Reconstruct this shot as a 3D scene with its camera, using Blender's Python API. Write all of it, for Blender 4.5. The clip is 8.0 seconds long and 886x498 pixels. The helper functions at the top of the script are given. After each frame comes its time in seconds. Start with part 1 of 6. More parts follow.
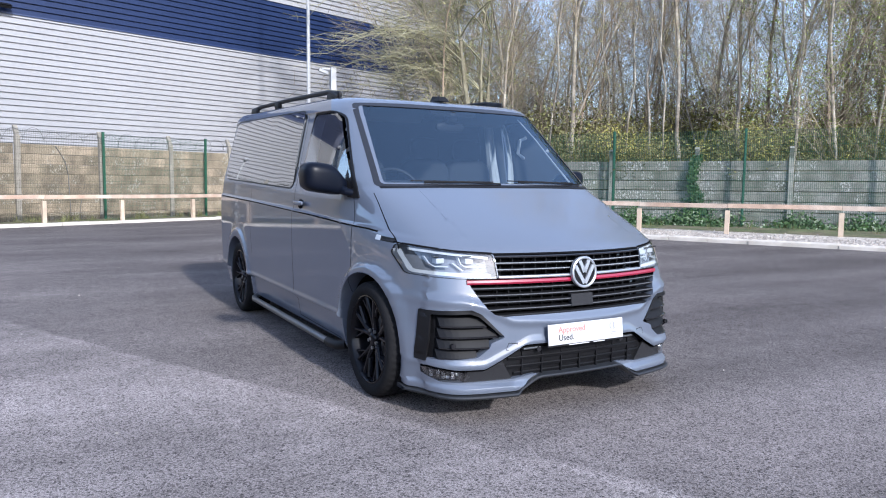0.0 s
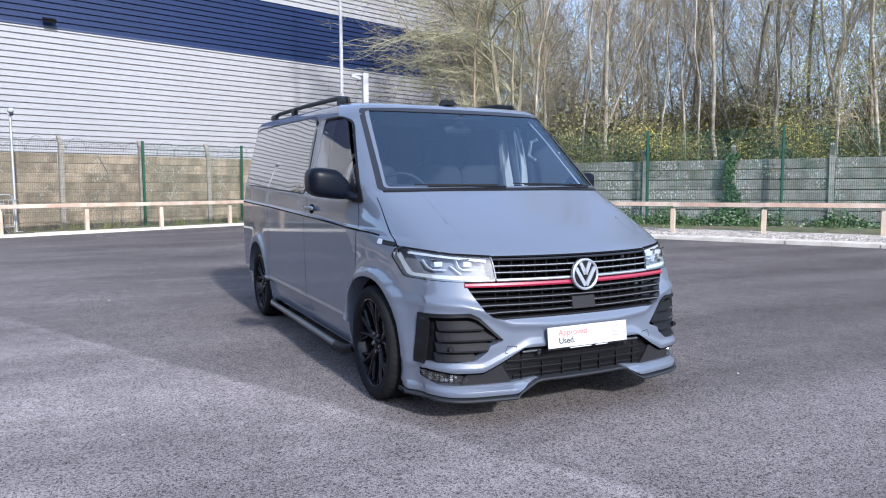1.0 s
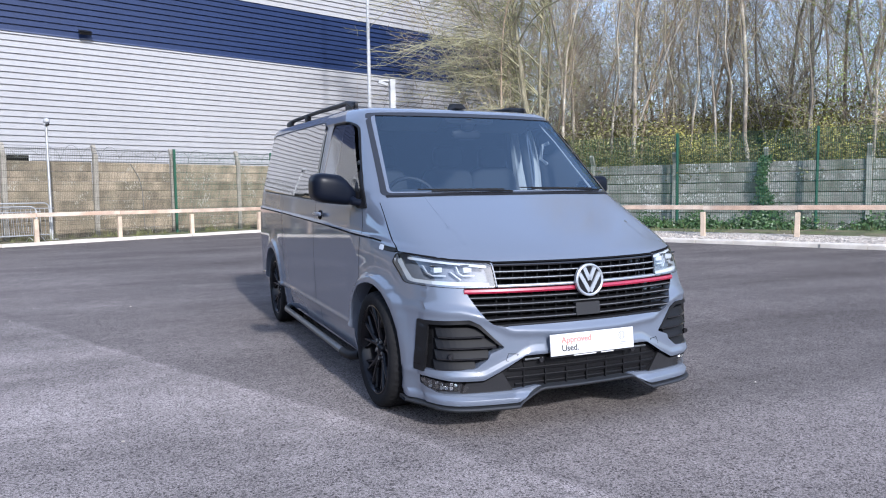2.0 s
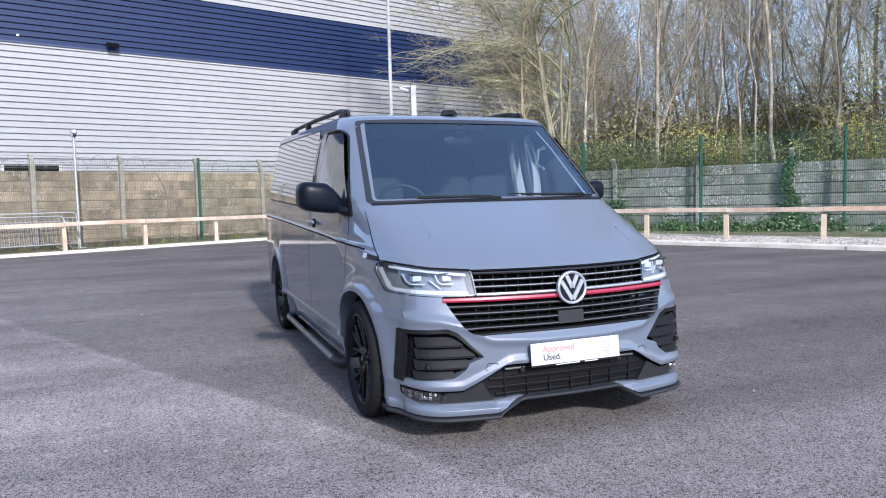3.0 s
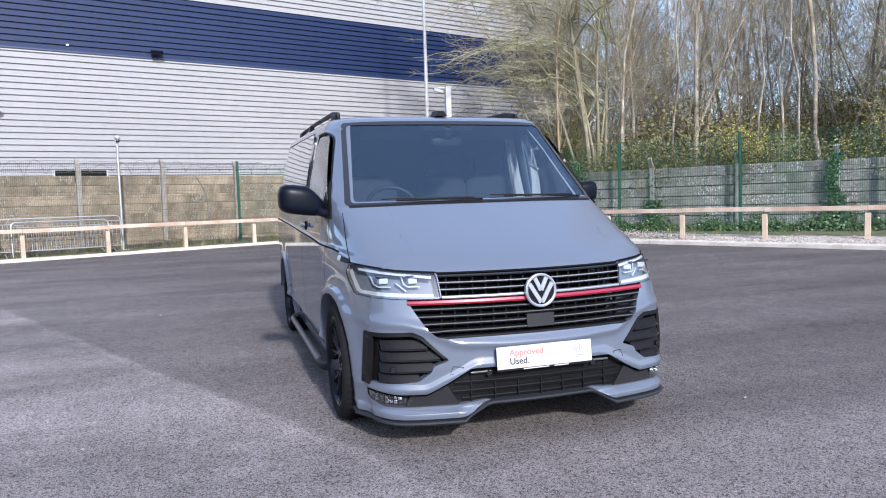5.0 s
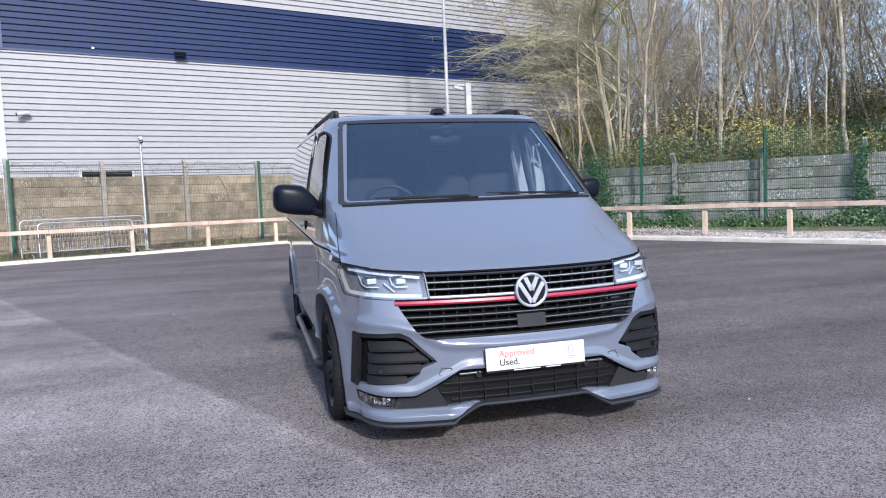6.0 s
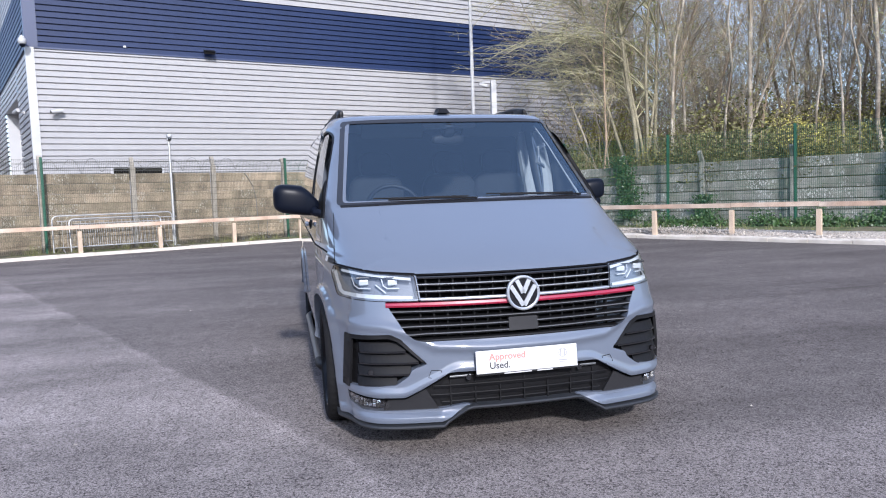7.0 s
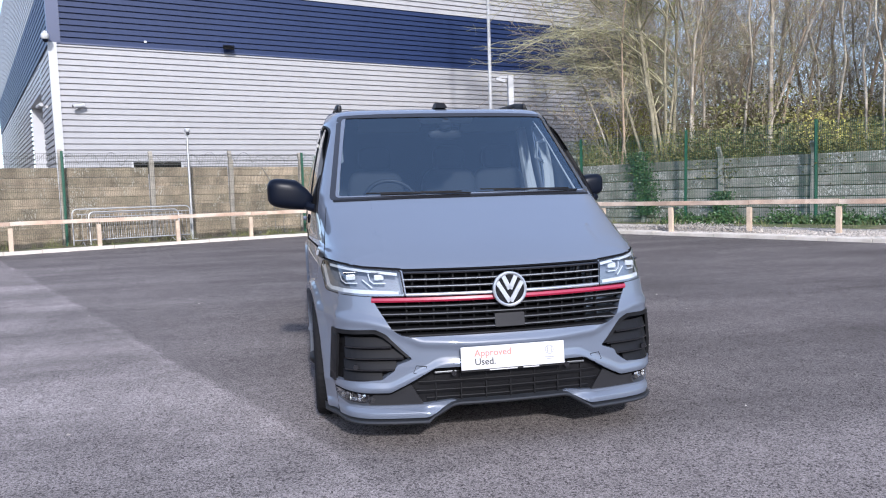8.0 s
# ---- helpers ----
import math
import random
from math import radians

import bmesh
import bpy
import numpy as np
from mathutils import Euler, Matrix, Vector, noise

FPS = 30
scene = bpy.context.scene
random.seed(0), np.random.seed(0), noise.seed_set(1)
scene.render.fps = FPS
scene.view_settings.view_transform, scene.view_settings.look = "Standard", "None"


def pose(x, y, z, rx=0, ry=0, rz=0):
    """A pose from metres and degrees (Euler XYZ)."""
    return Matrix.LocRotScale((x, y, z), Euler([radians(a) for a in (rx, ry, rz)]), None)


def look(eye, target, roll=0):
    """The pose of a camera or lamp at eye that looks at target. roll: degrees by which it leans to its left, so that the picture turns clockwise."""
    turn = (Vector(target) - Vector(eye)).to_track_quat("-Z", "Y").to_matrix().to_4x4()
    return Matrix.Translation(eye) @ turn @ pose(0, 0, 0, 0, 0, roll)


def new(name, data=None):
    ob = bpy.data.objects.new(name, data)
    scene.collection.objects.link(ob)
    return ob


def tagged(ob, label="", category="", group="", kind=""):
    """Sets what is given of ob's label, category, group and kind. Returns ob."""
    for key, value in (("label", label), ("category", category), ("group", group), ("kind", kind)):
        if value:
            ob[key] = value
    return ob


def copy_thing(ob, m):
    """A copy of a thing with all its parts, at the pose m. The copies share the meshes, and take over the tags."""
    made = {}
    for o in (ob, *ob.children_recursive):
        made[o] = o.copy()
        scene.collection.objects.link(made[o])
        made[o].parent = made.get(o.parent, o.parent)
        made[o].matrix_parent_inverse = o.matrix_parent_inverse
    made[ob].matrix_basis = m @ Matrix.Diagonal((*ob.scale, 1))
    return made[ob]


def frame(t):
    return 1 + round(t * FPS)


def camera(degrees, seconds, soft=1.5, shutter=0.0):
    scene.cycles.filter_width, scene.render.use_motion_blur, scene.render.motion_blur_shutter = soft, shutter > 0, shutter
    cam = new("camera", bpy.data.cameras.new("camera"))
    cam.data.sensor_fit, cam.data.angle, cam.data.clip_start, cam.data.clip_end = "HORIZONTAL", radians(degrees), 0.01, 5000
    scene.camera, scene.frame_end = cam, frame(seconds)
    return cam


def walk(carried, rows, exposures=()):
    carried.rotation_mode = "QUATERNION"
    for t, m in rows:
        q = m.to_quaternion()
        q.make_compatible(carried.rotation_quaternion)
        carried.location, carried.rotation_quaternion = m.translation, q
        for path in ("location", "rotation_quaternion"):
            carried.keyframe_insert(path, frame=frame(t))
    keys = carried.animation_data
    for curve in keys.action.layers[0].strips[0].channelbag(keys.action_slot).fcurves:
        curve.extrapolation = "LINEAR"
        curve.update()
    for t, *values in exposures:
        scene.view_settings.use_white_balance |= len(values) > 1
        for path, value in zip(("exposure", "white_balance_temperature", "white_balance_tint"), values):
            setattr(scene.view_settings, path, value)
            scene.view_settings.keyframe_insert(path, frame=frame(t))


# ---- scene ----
cam = camera(64.2, 8.0, soft=1.08)
PATH = [
    (0, (-2.497, -2.984, 1.245), (-1.553, -1.231, 1.062), 0.54),
    (0.5, (-2.408, -3.039, 1.251), (-1.510, -1.262, 1.068), -0.02),
    (1, (-2.306, -3.087, 1.248), (-1.461, -1.283, 1.073), -0.29),
    (1.5, (-2.227, -3.092, 1.243), (-1.427, -1.267, 1.076), -0.44),
    (3, (-1.867, -3.158, 1.254), (-1.183, -1.285, 1.109), -1.43),
    (3.5, (-1.751, -3.207, 1.264), (-1.109, -1.318, 1.126), -1.41),
    (4, (-1.650, -3.245, 1.252), (-1.041, -1.345, 1.116), -1.35),
    (4.5, (-1.559, -3.261, 1.248), (-0.974, -1.354, 1.111), -1.54),
    (6, (-1.267, -3.255, 1.246), (-0.782, -1.320, 1.103), -2.32),
    (6.5, (-1.169, -3.269, 1.255), (-0.725, -1.324, 1.109), -2.30),
    (7, (-1.078, -3.283, 1.263), (-0.675, -1.329, 1.114), -2.09),
    (7.5, (-0.983, -3.293, 1.257), (-0.614, -1.333, 1.104), -1.84),
    (8, (-0.910, -3.300, 1.256), (-0.565, -1.337, 1.096), -1.79),
]
walk(cam, [(t, look(eye, target, roll)) for t, eye, target, roll in PATH],
     [(0.0, 1.56, 5900, 12), (8.0, 1.43, 6050, 14)])

# ---- light ----
SUN_AZ, SUN_EL = radians(178.0), radians(28.5)      # azimuth clockwise from +y
world = bpy.data.worlds.new("sky")
scene.world = world
world.use_nodes = True
wn = world.node_tree.nodes
sky = wn.new("ShaderNodeTexSky")
sky.sky_type, sky.sun_disc, sky.sun_elevation, sky.sun_rotation = "NISHITA", False, SUN_EL, SUN_AZ
sky.air_density, sky.dust_density, sky.ozone_density = 1.0, 1.2, 3.0
wn["Background"].inputs["Strength"].default_value = 0.150
veil = wn.new("ShaderNodeMix")                       # a thin, even veil of high cloud over the blue
veil.data_type = "RGBA"
veil.inputs[0].default_value, veil.inputs[7].default_value = 0.24, (3.2, 3.22, 3.4, 1)
world.node_tree.links.new(sky.outputs[0], veil.inputs[6])
world.node_tree.links.new(veil.outputs[2], wn["Background"].inputs["Color"])
sun = new("sun", bpy.data.lights.new("sun", "SUN"))
sun.data.energy, sun.data.angle, sun.data.color = 2.1, radians(2.5), (1.0, 0.95, 0.88)
to_sun = Vector((math.sin(SUN_AZ) * math.cos(SUN_EL), math.cos(SUN_AZ) * math.cos(SUN_EL), math.sin(SUN_EL)))
sun.matrix_world = look(to_sun * 50, (0, 0, 0))


# ---- materials ----
def mat(name, color, rough=0.6, metal=0.0, var=0.12, size=0.3, fine=0.01, bump=0.0, bump_size=0.01, coat=0.0, second=None, second_amount=0.5,
        contrast=0.25, stretch=(1, 1, 1), per_object=0.0, spec=0.5, spots=None):
    """A surface with mottling at two scales, an optional second colour in patches, and fine relief."""
    m = bpy.data.materials.new(name)
    m.use_nodes = True
    nt, n = m.node_tree, m.node_tree.nodes
    b = n["Principled BSDF"]
    b.inputs["Roughness"].default_value, b.inputs["Metallic"].default_value = rough, metal
    b.inputs["Specular IOR Level"].default_value = spec
    b.inputs["Coat Weight"].default_value, b.inputs["Coat Roughness"].default_value = coat, 0.03
    tc = n.new("ShaderNodeTexCoord")
    mp = n.new("ShaderNodeMapping")
    mp.inputs["Scale"].default_value = stretch
    if per_object:
        who, spot = n.new("ShaderNodeObjectInfo"), n.new("ShaderNodeVectorMath")
        spot.operation = "MULTIPLY_ADD"
        spot.inputs[1].default_value = (37.0, 91.0, 53.0)
        nt.links.new(who.outputs["Random"], spot.inputs[0])
        nt.links.new(tc.outputs["Object"], spot.inputs[2])
        nt.links.new(spot.outputs[0], mp.inputs["Vector"])
    else:
        nt.links.new(tc.outputs["Object"], mp.inputs["Vector"])

    def noise_at(scale, detail=3.0):
        t = n.new("ShaderNodeTexNoise")
        t.inputs["Scale"].default_value, t.inputs["Detail"].default_value = 1.0 / scale, detail
        nt.links.new(mp.outputs[0], t.inputs["Vector"])
        return t

    def mix(kind, fac, a, c):
        x = n.new("ShaderNodeMix")
        x.data_type, x.blend_type = "RGBA", kind
        for sock, v in (("Factor", fac), ("A", a), ("B", c)):
            s = [i for i in x.inputs if i.name == sock and (i.type == "RGBA" or sock == "Factor") and i.enabled][0]
            if hasattr(v, "links"):
                nt.links.new(v, s)
            else:
                s.default_value = v
        return [o for o in x.outputs if o.type == "RGBA"][0]

    def ramp(src, lo, hi, v0, v1):
        r = n.new("ShaderNodeMapRange")
        r.inputs[1].default_value, r.inputs[2].default_value, r.inputs[3].default_value, r.inputs[4].default_value = lo, hi, v0, v1
        nt.links.new(src, r.inputs[0])
        return r.outputs[0]

    base = (*color, 1)
    if second:
        big = noise_at(size * 2.5, 5.0)
        base = mix("MIX", ramp(big.outputs[0], 0.5 - contrast * 0.5, 0.5 + contrast * 0.5, 0.0, second_amount), base, (*second, 1))
    if var:
        a = noise_at(size)
        base = mix("MULTIPLY", 1.0, base, mix("MIX", ramp(a.outputs[0], 0.3, 0.7, 0, 1), (1 - var, 1 - var, 1 - var, 1), (1 + var, 1 + var, 1 + var, 1)))
        f = noise_at(fine, 2.0)
        base = mix("MULTIPLY", 1.0, base, mix("MIX", ramp(f.outputs[0], 0.3, 0.7, 0, 1), (1 - var, 1 - var, 1 - var, 1), (1 + var, 1 + var, 1 + var, 1)))
    if spots:
        for sc in (0.06, 0.022):
            vo = n.new("ShaderNodeTexVoronoi")
            vo.inputs["Scale"].default_value = 1.0 / sc
            nt.links.new(mp.outputs[0], vo.inputs["Vector"])
            where = n.new("ShaderNodeMath")
            where.operation = "MULTIPLY"
            nt.links.new(ramp(vo.outputs["Distance"], 0.36, 0.24, 0, 1), where.inputs[0])
            nt.links.new(ramp(noise_at(0.5, 4.0).outputs[0], 0.52, 0.60, 0, 0.85), where.inputs[1])
            base = mix("MIX", where.outputs[0], base, (*spots, 1))
    if per_object:
        oi = n.new("ShaderNodeObjectInfo")
        g = ramp(oi.outputs["Random"], 0, 1, 1 - per_object, 1 + per_object)
        cv = n.new("ShaderNodeCombineColor")
        for i in range(3):
            nt.links.new(g, cv.inputs[i])
        base = mix("MULTIPLY", 1.0, base, cv.outputs[0])
    if hasattr(base, "links"):
        nt.links.new(base, b.inputs["Base Color"])
    else:
        b.inputs["Base Color"].default_value = base
    if bump:
        bn = n.new("ShaderNodeBump")
        bn.inputs["Strength"].default_value, bn.inputs["Distance"].default_value = min(1.0, bump), bump_size
        nt.links.new(noise_at(bump_size * 1.6, 3.0).outputs[0], bn.inputs["Height"])
        nt.links.new(bn.outputs[0], b.inputs["Normal"])
    return m


def glass(name, tint, ior=1.5, sheen=(1, 1, 1)):
    """A thin pane: lets tinted light through, mirrors by Fresnel."""
    m = bpy.data.materials.new(name)
    m.use_nodes = True
    nt, n = m.node_tree, m.node_tree.nodes
    n.remove(n["Principled BSDF"])
    tr, gl, fr, mx = n.new("ShaderNodeBsdfTransparent"), n.new("ShaderNodeBsdfGlossy"), n.new("ShaderNodeFresnel"), n.new("ShaderNodeMixShader")
    tr.inputs["Color"].default_value = (*tint, 1)
    gl.inputs["Roughness"].default_value, gl.inputs["Color"].default_value = 0.0, (*sheen, 1)
    fr.inputs["IOR"].default_value = ior
    nt.links.new(fr.outputs[0], mx.inputs[0])
    nt.links.new(tr.outputs[0], mx.inputs[1])
    nt.links.new(gl.outputs[0], mx.inputs[2])
    nt.links.new(mx.outputs[0], n["Material Output"].inputs["Surface"])
    return m


paint = mat("grey_gloss_paint", (0.098, 0.115, 0.150), rough=0.5, var=0.015, size=0.5, fine=0.004, coat=1.0, spec=0.2)
paint.node_tree.nodes["Principled BSDF"].inputs["Coat IOR"].default_value = 1.75
paint.node_tree.nodes["Principled BSDF"].inputs["Coat Roughness"].default_value = 0.045
black_gloss = mat("black_gloss_plastic", (0.012, 0.012, 0.014), rough=0.12, var=0.05, coat=0.6)
black_satin = mat("black_satin_plastic", (0.007, 0.007, 0.008), rough=0.5, var=0.08, size=0.1, bump=0.1, bump_size=0.002, spec=0.2)
dark_matt = mat("dark_matt_cavity", (0.006, 0.006, 0.007), rough=0.9, var=0.1, spec=0.05)
mirror_shell = mat("dark_blue_black_plastic", (0.0035, 0.005, 0.010), rough=0.35, var=0.05, spec=0.12)
rubber = mat("tyre_rubber", (0.011, 0.011, 0.012), rough=0.8, spec=0.12, var=0.15, size=0.08, bump=0.2, bump_size=0.003)
rim_black = mat("black_gloss_alloy", (0.006, 0.006, 0.008), rough=0.2, metal=0.0, var=0.03, coat=0.10, spec=0.15)
emblem_metal = mat("pale_satin_chrome", (0.42, 0.44, 0.47), rough=0.34, metal=0.6, var=0.02)
chrome = mat("bright_chrome", (0.82, 0.83, 0.85), rough=0.18, metal=1.0, var=0.02)
satin_silver = mat("satin_silver_trim", (0.50, 0.51, 0.53), rough=0.28, metal=1.0, var=0.04)
trim_pale = mat("pale_silver_trim", (0.34, 0.35, 0.37), rough=0.3, metal=0.3, var=0.03)
trim_dim = mat("dull_grey_trim", (0.13, 0.135, 0.145), rough=0.35, metal=0.2, var=0.03)
bar_steel = mat("dull_dark_steel", (0.16, 0.165, 0.17), rough=0.35, metal=0.8, var=0.1, size=0.2)
steel = mat("brushed_steel", (0.36, 0.37, 0.38), rough=0.38, metal=1.0, var=0.1, size=0.2)
red_trim = mat("red_gloss_trim", (0.25, 0.006, 0.030), rough=0.3, var=0.04, coat=0.6)
plate_white = mat("white_printed_card", (0.46, 0.46, 0.465), rough=0.4, var=0.015)
print_red = mat("red_print", (0.62, 0.16, 0.13), rough=0.5, var=0.02)
print_black = mat("black_print", (0.02, 0.02, 0.022), rough=0.5, var=0.02)
dark_grey = mat("dark_grey_plastic", (0.020, 0.020, 0.022), rough=0.5, var=0.05, spec=0.2)
print_grey = mat("grey_print", (0.22, 0.22, 0.23), rough=0.5, var=0.02)
splitter_grey = mat("dark_grey_satin_plastic", (0.022, 0.024, 0.028), rough=0.45, var=0.06, spec=0.3)
lamp_white = mat("white_lamp_guide", (0.48, 0.52, 0.57), rough=0.22, var=0.03)
lamp_grey = mat("grey_lamp_housing", (0.125, 0.140, 0.172), rough=0.65, metal=0.0, var=0.06, size=0.05)
trim_grey = mat("light_grey_cabin_trim", (0.38, 0.38, 0.375), rough=0.7, var=0.04, bump=0.1, bump_size=0.003)
cabin_dark = mat("dark_cabin_fabric", (0.011, 0.012, 0.014), rough=0.85, var=0.12, size=0.05, bump=0.2, bump_size=0.003)
# pale cab lining and visors, with the cab's shade put into the colour
lining_grey = mat("shaded_grey_lining", (0.10, 0.10, 0.10), rough=0.85, var=0.05)
dash_mat = mat("dark_dashboard_plastic", (0.022, 0.023, 0.026), rough=0.6, var=0.1, size=0.05, bump=0.15, bump_size=0.003)
mirror_glass = mat("mirror_glass", (0.85, 0.87, 0.9), rough=0.02, metal=1.0, var=0.0)
windscreen_glass = glass("windscreen_glass", (0.66, 0.80, 0.94), 2.25, (0.63, 0.83, 1.0))
side_glass = glass("side_glass", (0.86, 0.90, 0.92), 2.6)
privacy_glass = mat("dark_privacy_glass", (0.010, 0.011, 0.013), rough=0.02, var=0.0, coat=1.0)
privacy_glass.node_tree.nodes["Principled BSDF"].inputs["Coat IOR"].default_value = 2.1
lens_glass = glass("lamp_lens", (0.93, 0.95, 0.97), 2.0)

concrete_left = mat("weathered_concrete_warm", (0.235, 0.190, 0.135), rough=0.9, var=0.34, size=0.4, fine=0.02, bump=0.5, bump_size=0.012,
                    second=(0.130, 0.112, 0.076), second_amount=0.75, per_object=0.16, spots=(0.32, 0.30, 0.25), stretch=(1, 1, 0.45))
concrete_right = mat("mossy_concrete_grey", (0.240, 0.234, 0.210), rough=0.9, var=0.28, size=0.35, fine=0.02, bump=0.5, bump_size=0.012,
                     second=(0.13, 0.135, 0.10), second_amount=0.75, per_object=0.14, spots=(0.50, 0.50, 0.47), stretch=(1, 1, 0.45))
mesh_pale = mat("dull_galvanised_wire", (0.055, 0.058, 0.035), rough=0.6, metal=0.1, var=0.1, size=0.3)
post_pale = mat("pale_concrete_post", (0.34, 0.335, 0.30), rough=0.9, var=0.18, size=0.2, bump=0.4, bump_size=0.01, second=(0.2, 0.21, 0.17), second_amount=0.6, per_object=0.1)
wire_dark = mat("dull_grey_wire", (0.16, 0.16, 0.16), rough=0.6, metal=0.4, var=0.1)
concrete_post = mat("concrete_post_grey", (0.235, 0.215, 0.18), rough=0.9, var=0.18, size=0.2, bump=0.4, bump_size=0.01, per_object=0.08)
kerb_mat = mat("pale_concrete_kerb", (0.64, 0.59, 0.53), rough=0.85, var=0.12, size=0.25, fine=0.012, bump=0.4, bump_size=0.008, second=(0.36, 0.32, 0.26), second_amount=0.6)
gravel_mat = mat("pale_gravel", (0.37, 0.335, 0.295), rough=0.9, var=0.35, size=0.12, fine=0.03, bump=0.8, bump_size=0.03, per_object=0.1)
soil_mat = mat("verge_soil_and_moss", (0.13, 0.11, 0.07), rough=0.95, var=0.35, size=0.3, fine=0.03, bump=0.8, bump_size=0.03, second=(0.07, 0.10, 0.03), second_amount=0.8)
timber = mat("pale_sawn_timber", (0.44, 0.345, 0.26), rough=0.75, var=0.14, size=0.25, fine=0.012, bump=0.3, bump_size=0.004, stretch=(1, 1, 1), per_object=0.10)
timber_red = mat("red_brown_timber_rail", (0.38, 0.265, 0.195), rough=0.75, var=0.18, size=0.3, fine=0.012, bump=0.3, bump_size=0.004, second=(0.48, 0.40, 0.33), second_amount=0.8, per_object=0.08)
green_paint = mat("dark_green_powder_coat", (0.012, 0.072, 0.042), rough=0.45, var=0.1, size=0.2)
galv = mat("galvanised_steel", (0.38, 0.385, 0.385), rough=0.45, metal=0.6, var=0.12, size=0.1)
white_steel = mat("white_painted_steel", (0.35, 0.355, 0.365), rough=0.5, var=0.05, size=0.3)
clad_white = mat("light_grey_coated_cladding", (0.285, 0.284, 0.293), rough=0.5, spec=0.25, var=0.035, size=3.0, fine=0.3)
clad_blue = mat("navy_blue_coated_cladding", (0.009, 0.020, 0.064), rough=0.5, spec=0.25, var=0.06, size=3.0, fine=0.3)
clad_trim_blue = mat("blue_corner_flashing", (0.015, 0.028, 0.080), rough=0.4, var=0.05, size=1.0)
door_grey = mat("pale_grey_door", (0.36, 0.365, 0.38), rough=0.5, var=0.05, size=1.0)
dark_vent = mat("dark_louvre", (0.006, 0.006, 0.007), rough=0.8, var=0.1, spec=0.05)
bark_brown = mat("brown_bark", (0.27, 0.205, 0.145), rough=0.95, var=0.28, size=0.25, fine=0.03, per_object=0.25)
brush_brown = mat("brown_brushwood", (0.25, 0.205, 0.155), rough=0.95, var=0.35, size=1.2, fine=0.1)
willow_bark = mat("olive_willow_bark", (0.21, 0.190, 0.130), rough=0.9, var=0.25, size=0.3, fine=0.05)
twig_brown = mat("brown_twig", (0.31, 0.255, 0.180), rough=0.95, var=0.25, size=0.4, fine=0.05, per_object=0.25)
shrub_stem = mat("dark_shrub_stem", (0.11, 0.09, 0.06), rough=0.95, var=0.25, size=0.3, fine=0.05, per_object=0.2)
willow_twig = mat("olive_willow_twig", (0.26, 0.245, 0.155), rough=0.9, var=0.25, size=0.3, fine=0.05)
bark_pale = mat("pale_birch_bark", (0.36, 0.325, 0.265), rough=0.9, var=0.30, size=0.30, fine=0.05, second=(0.14, 0.11, 0.08), second_amount=0.8, per_object=0.15)
leaf_olive = mat("olive_spring_leaf", (0.35, 0.34, 0.115), rough=0.6, var=0.35, size=0.7, fine=0.1, per_object=0.25)
leaf_green = mat("fresh_green_leaf", (0.25, 0.30, 0.085), rough=0.6, var=0.35, size=0.5, fine=0.1, per_object=0.2)
leaf_dark = mat("dark_olive_leaf", (0.135, 0.132, 0.044), rough=0.6, var=0.35, size=0.5, fine=0.1, per_object=0.25)
leaf_yellow = mat("yellow_blossom_leaf", (0.27, 0.245, 0.055), rough=0.6, var=0.3, size=0.4, fine=0.1, per_object=0.2)
ivy_mat = mat("ivy_leaf", (0.035, 0.075, 0.018), rough=0.45, var=0.35, size=0.2, fine=0.05)
dry_grass = mat("dry_grass_blade", (0.15, 0.155, 0.06), rough=0.8, var=0.3, size=0.4, fine=0.05)


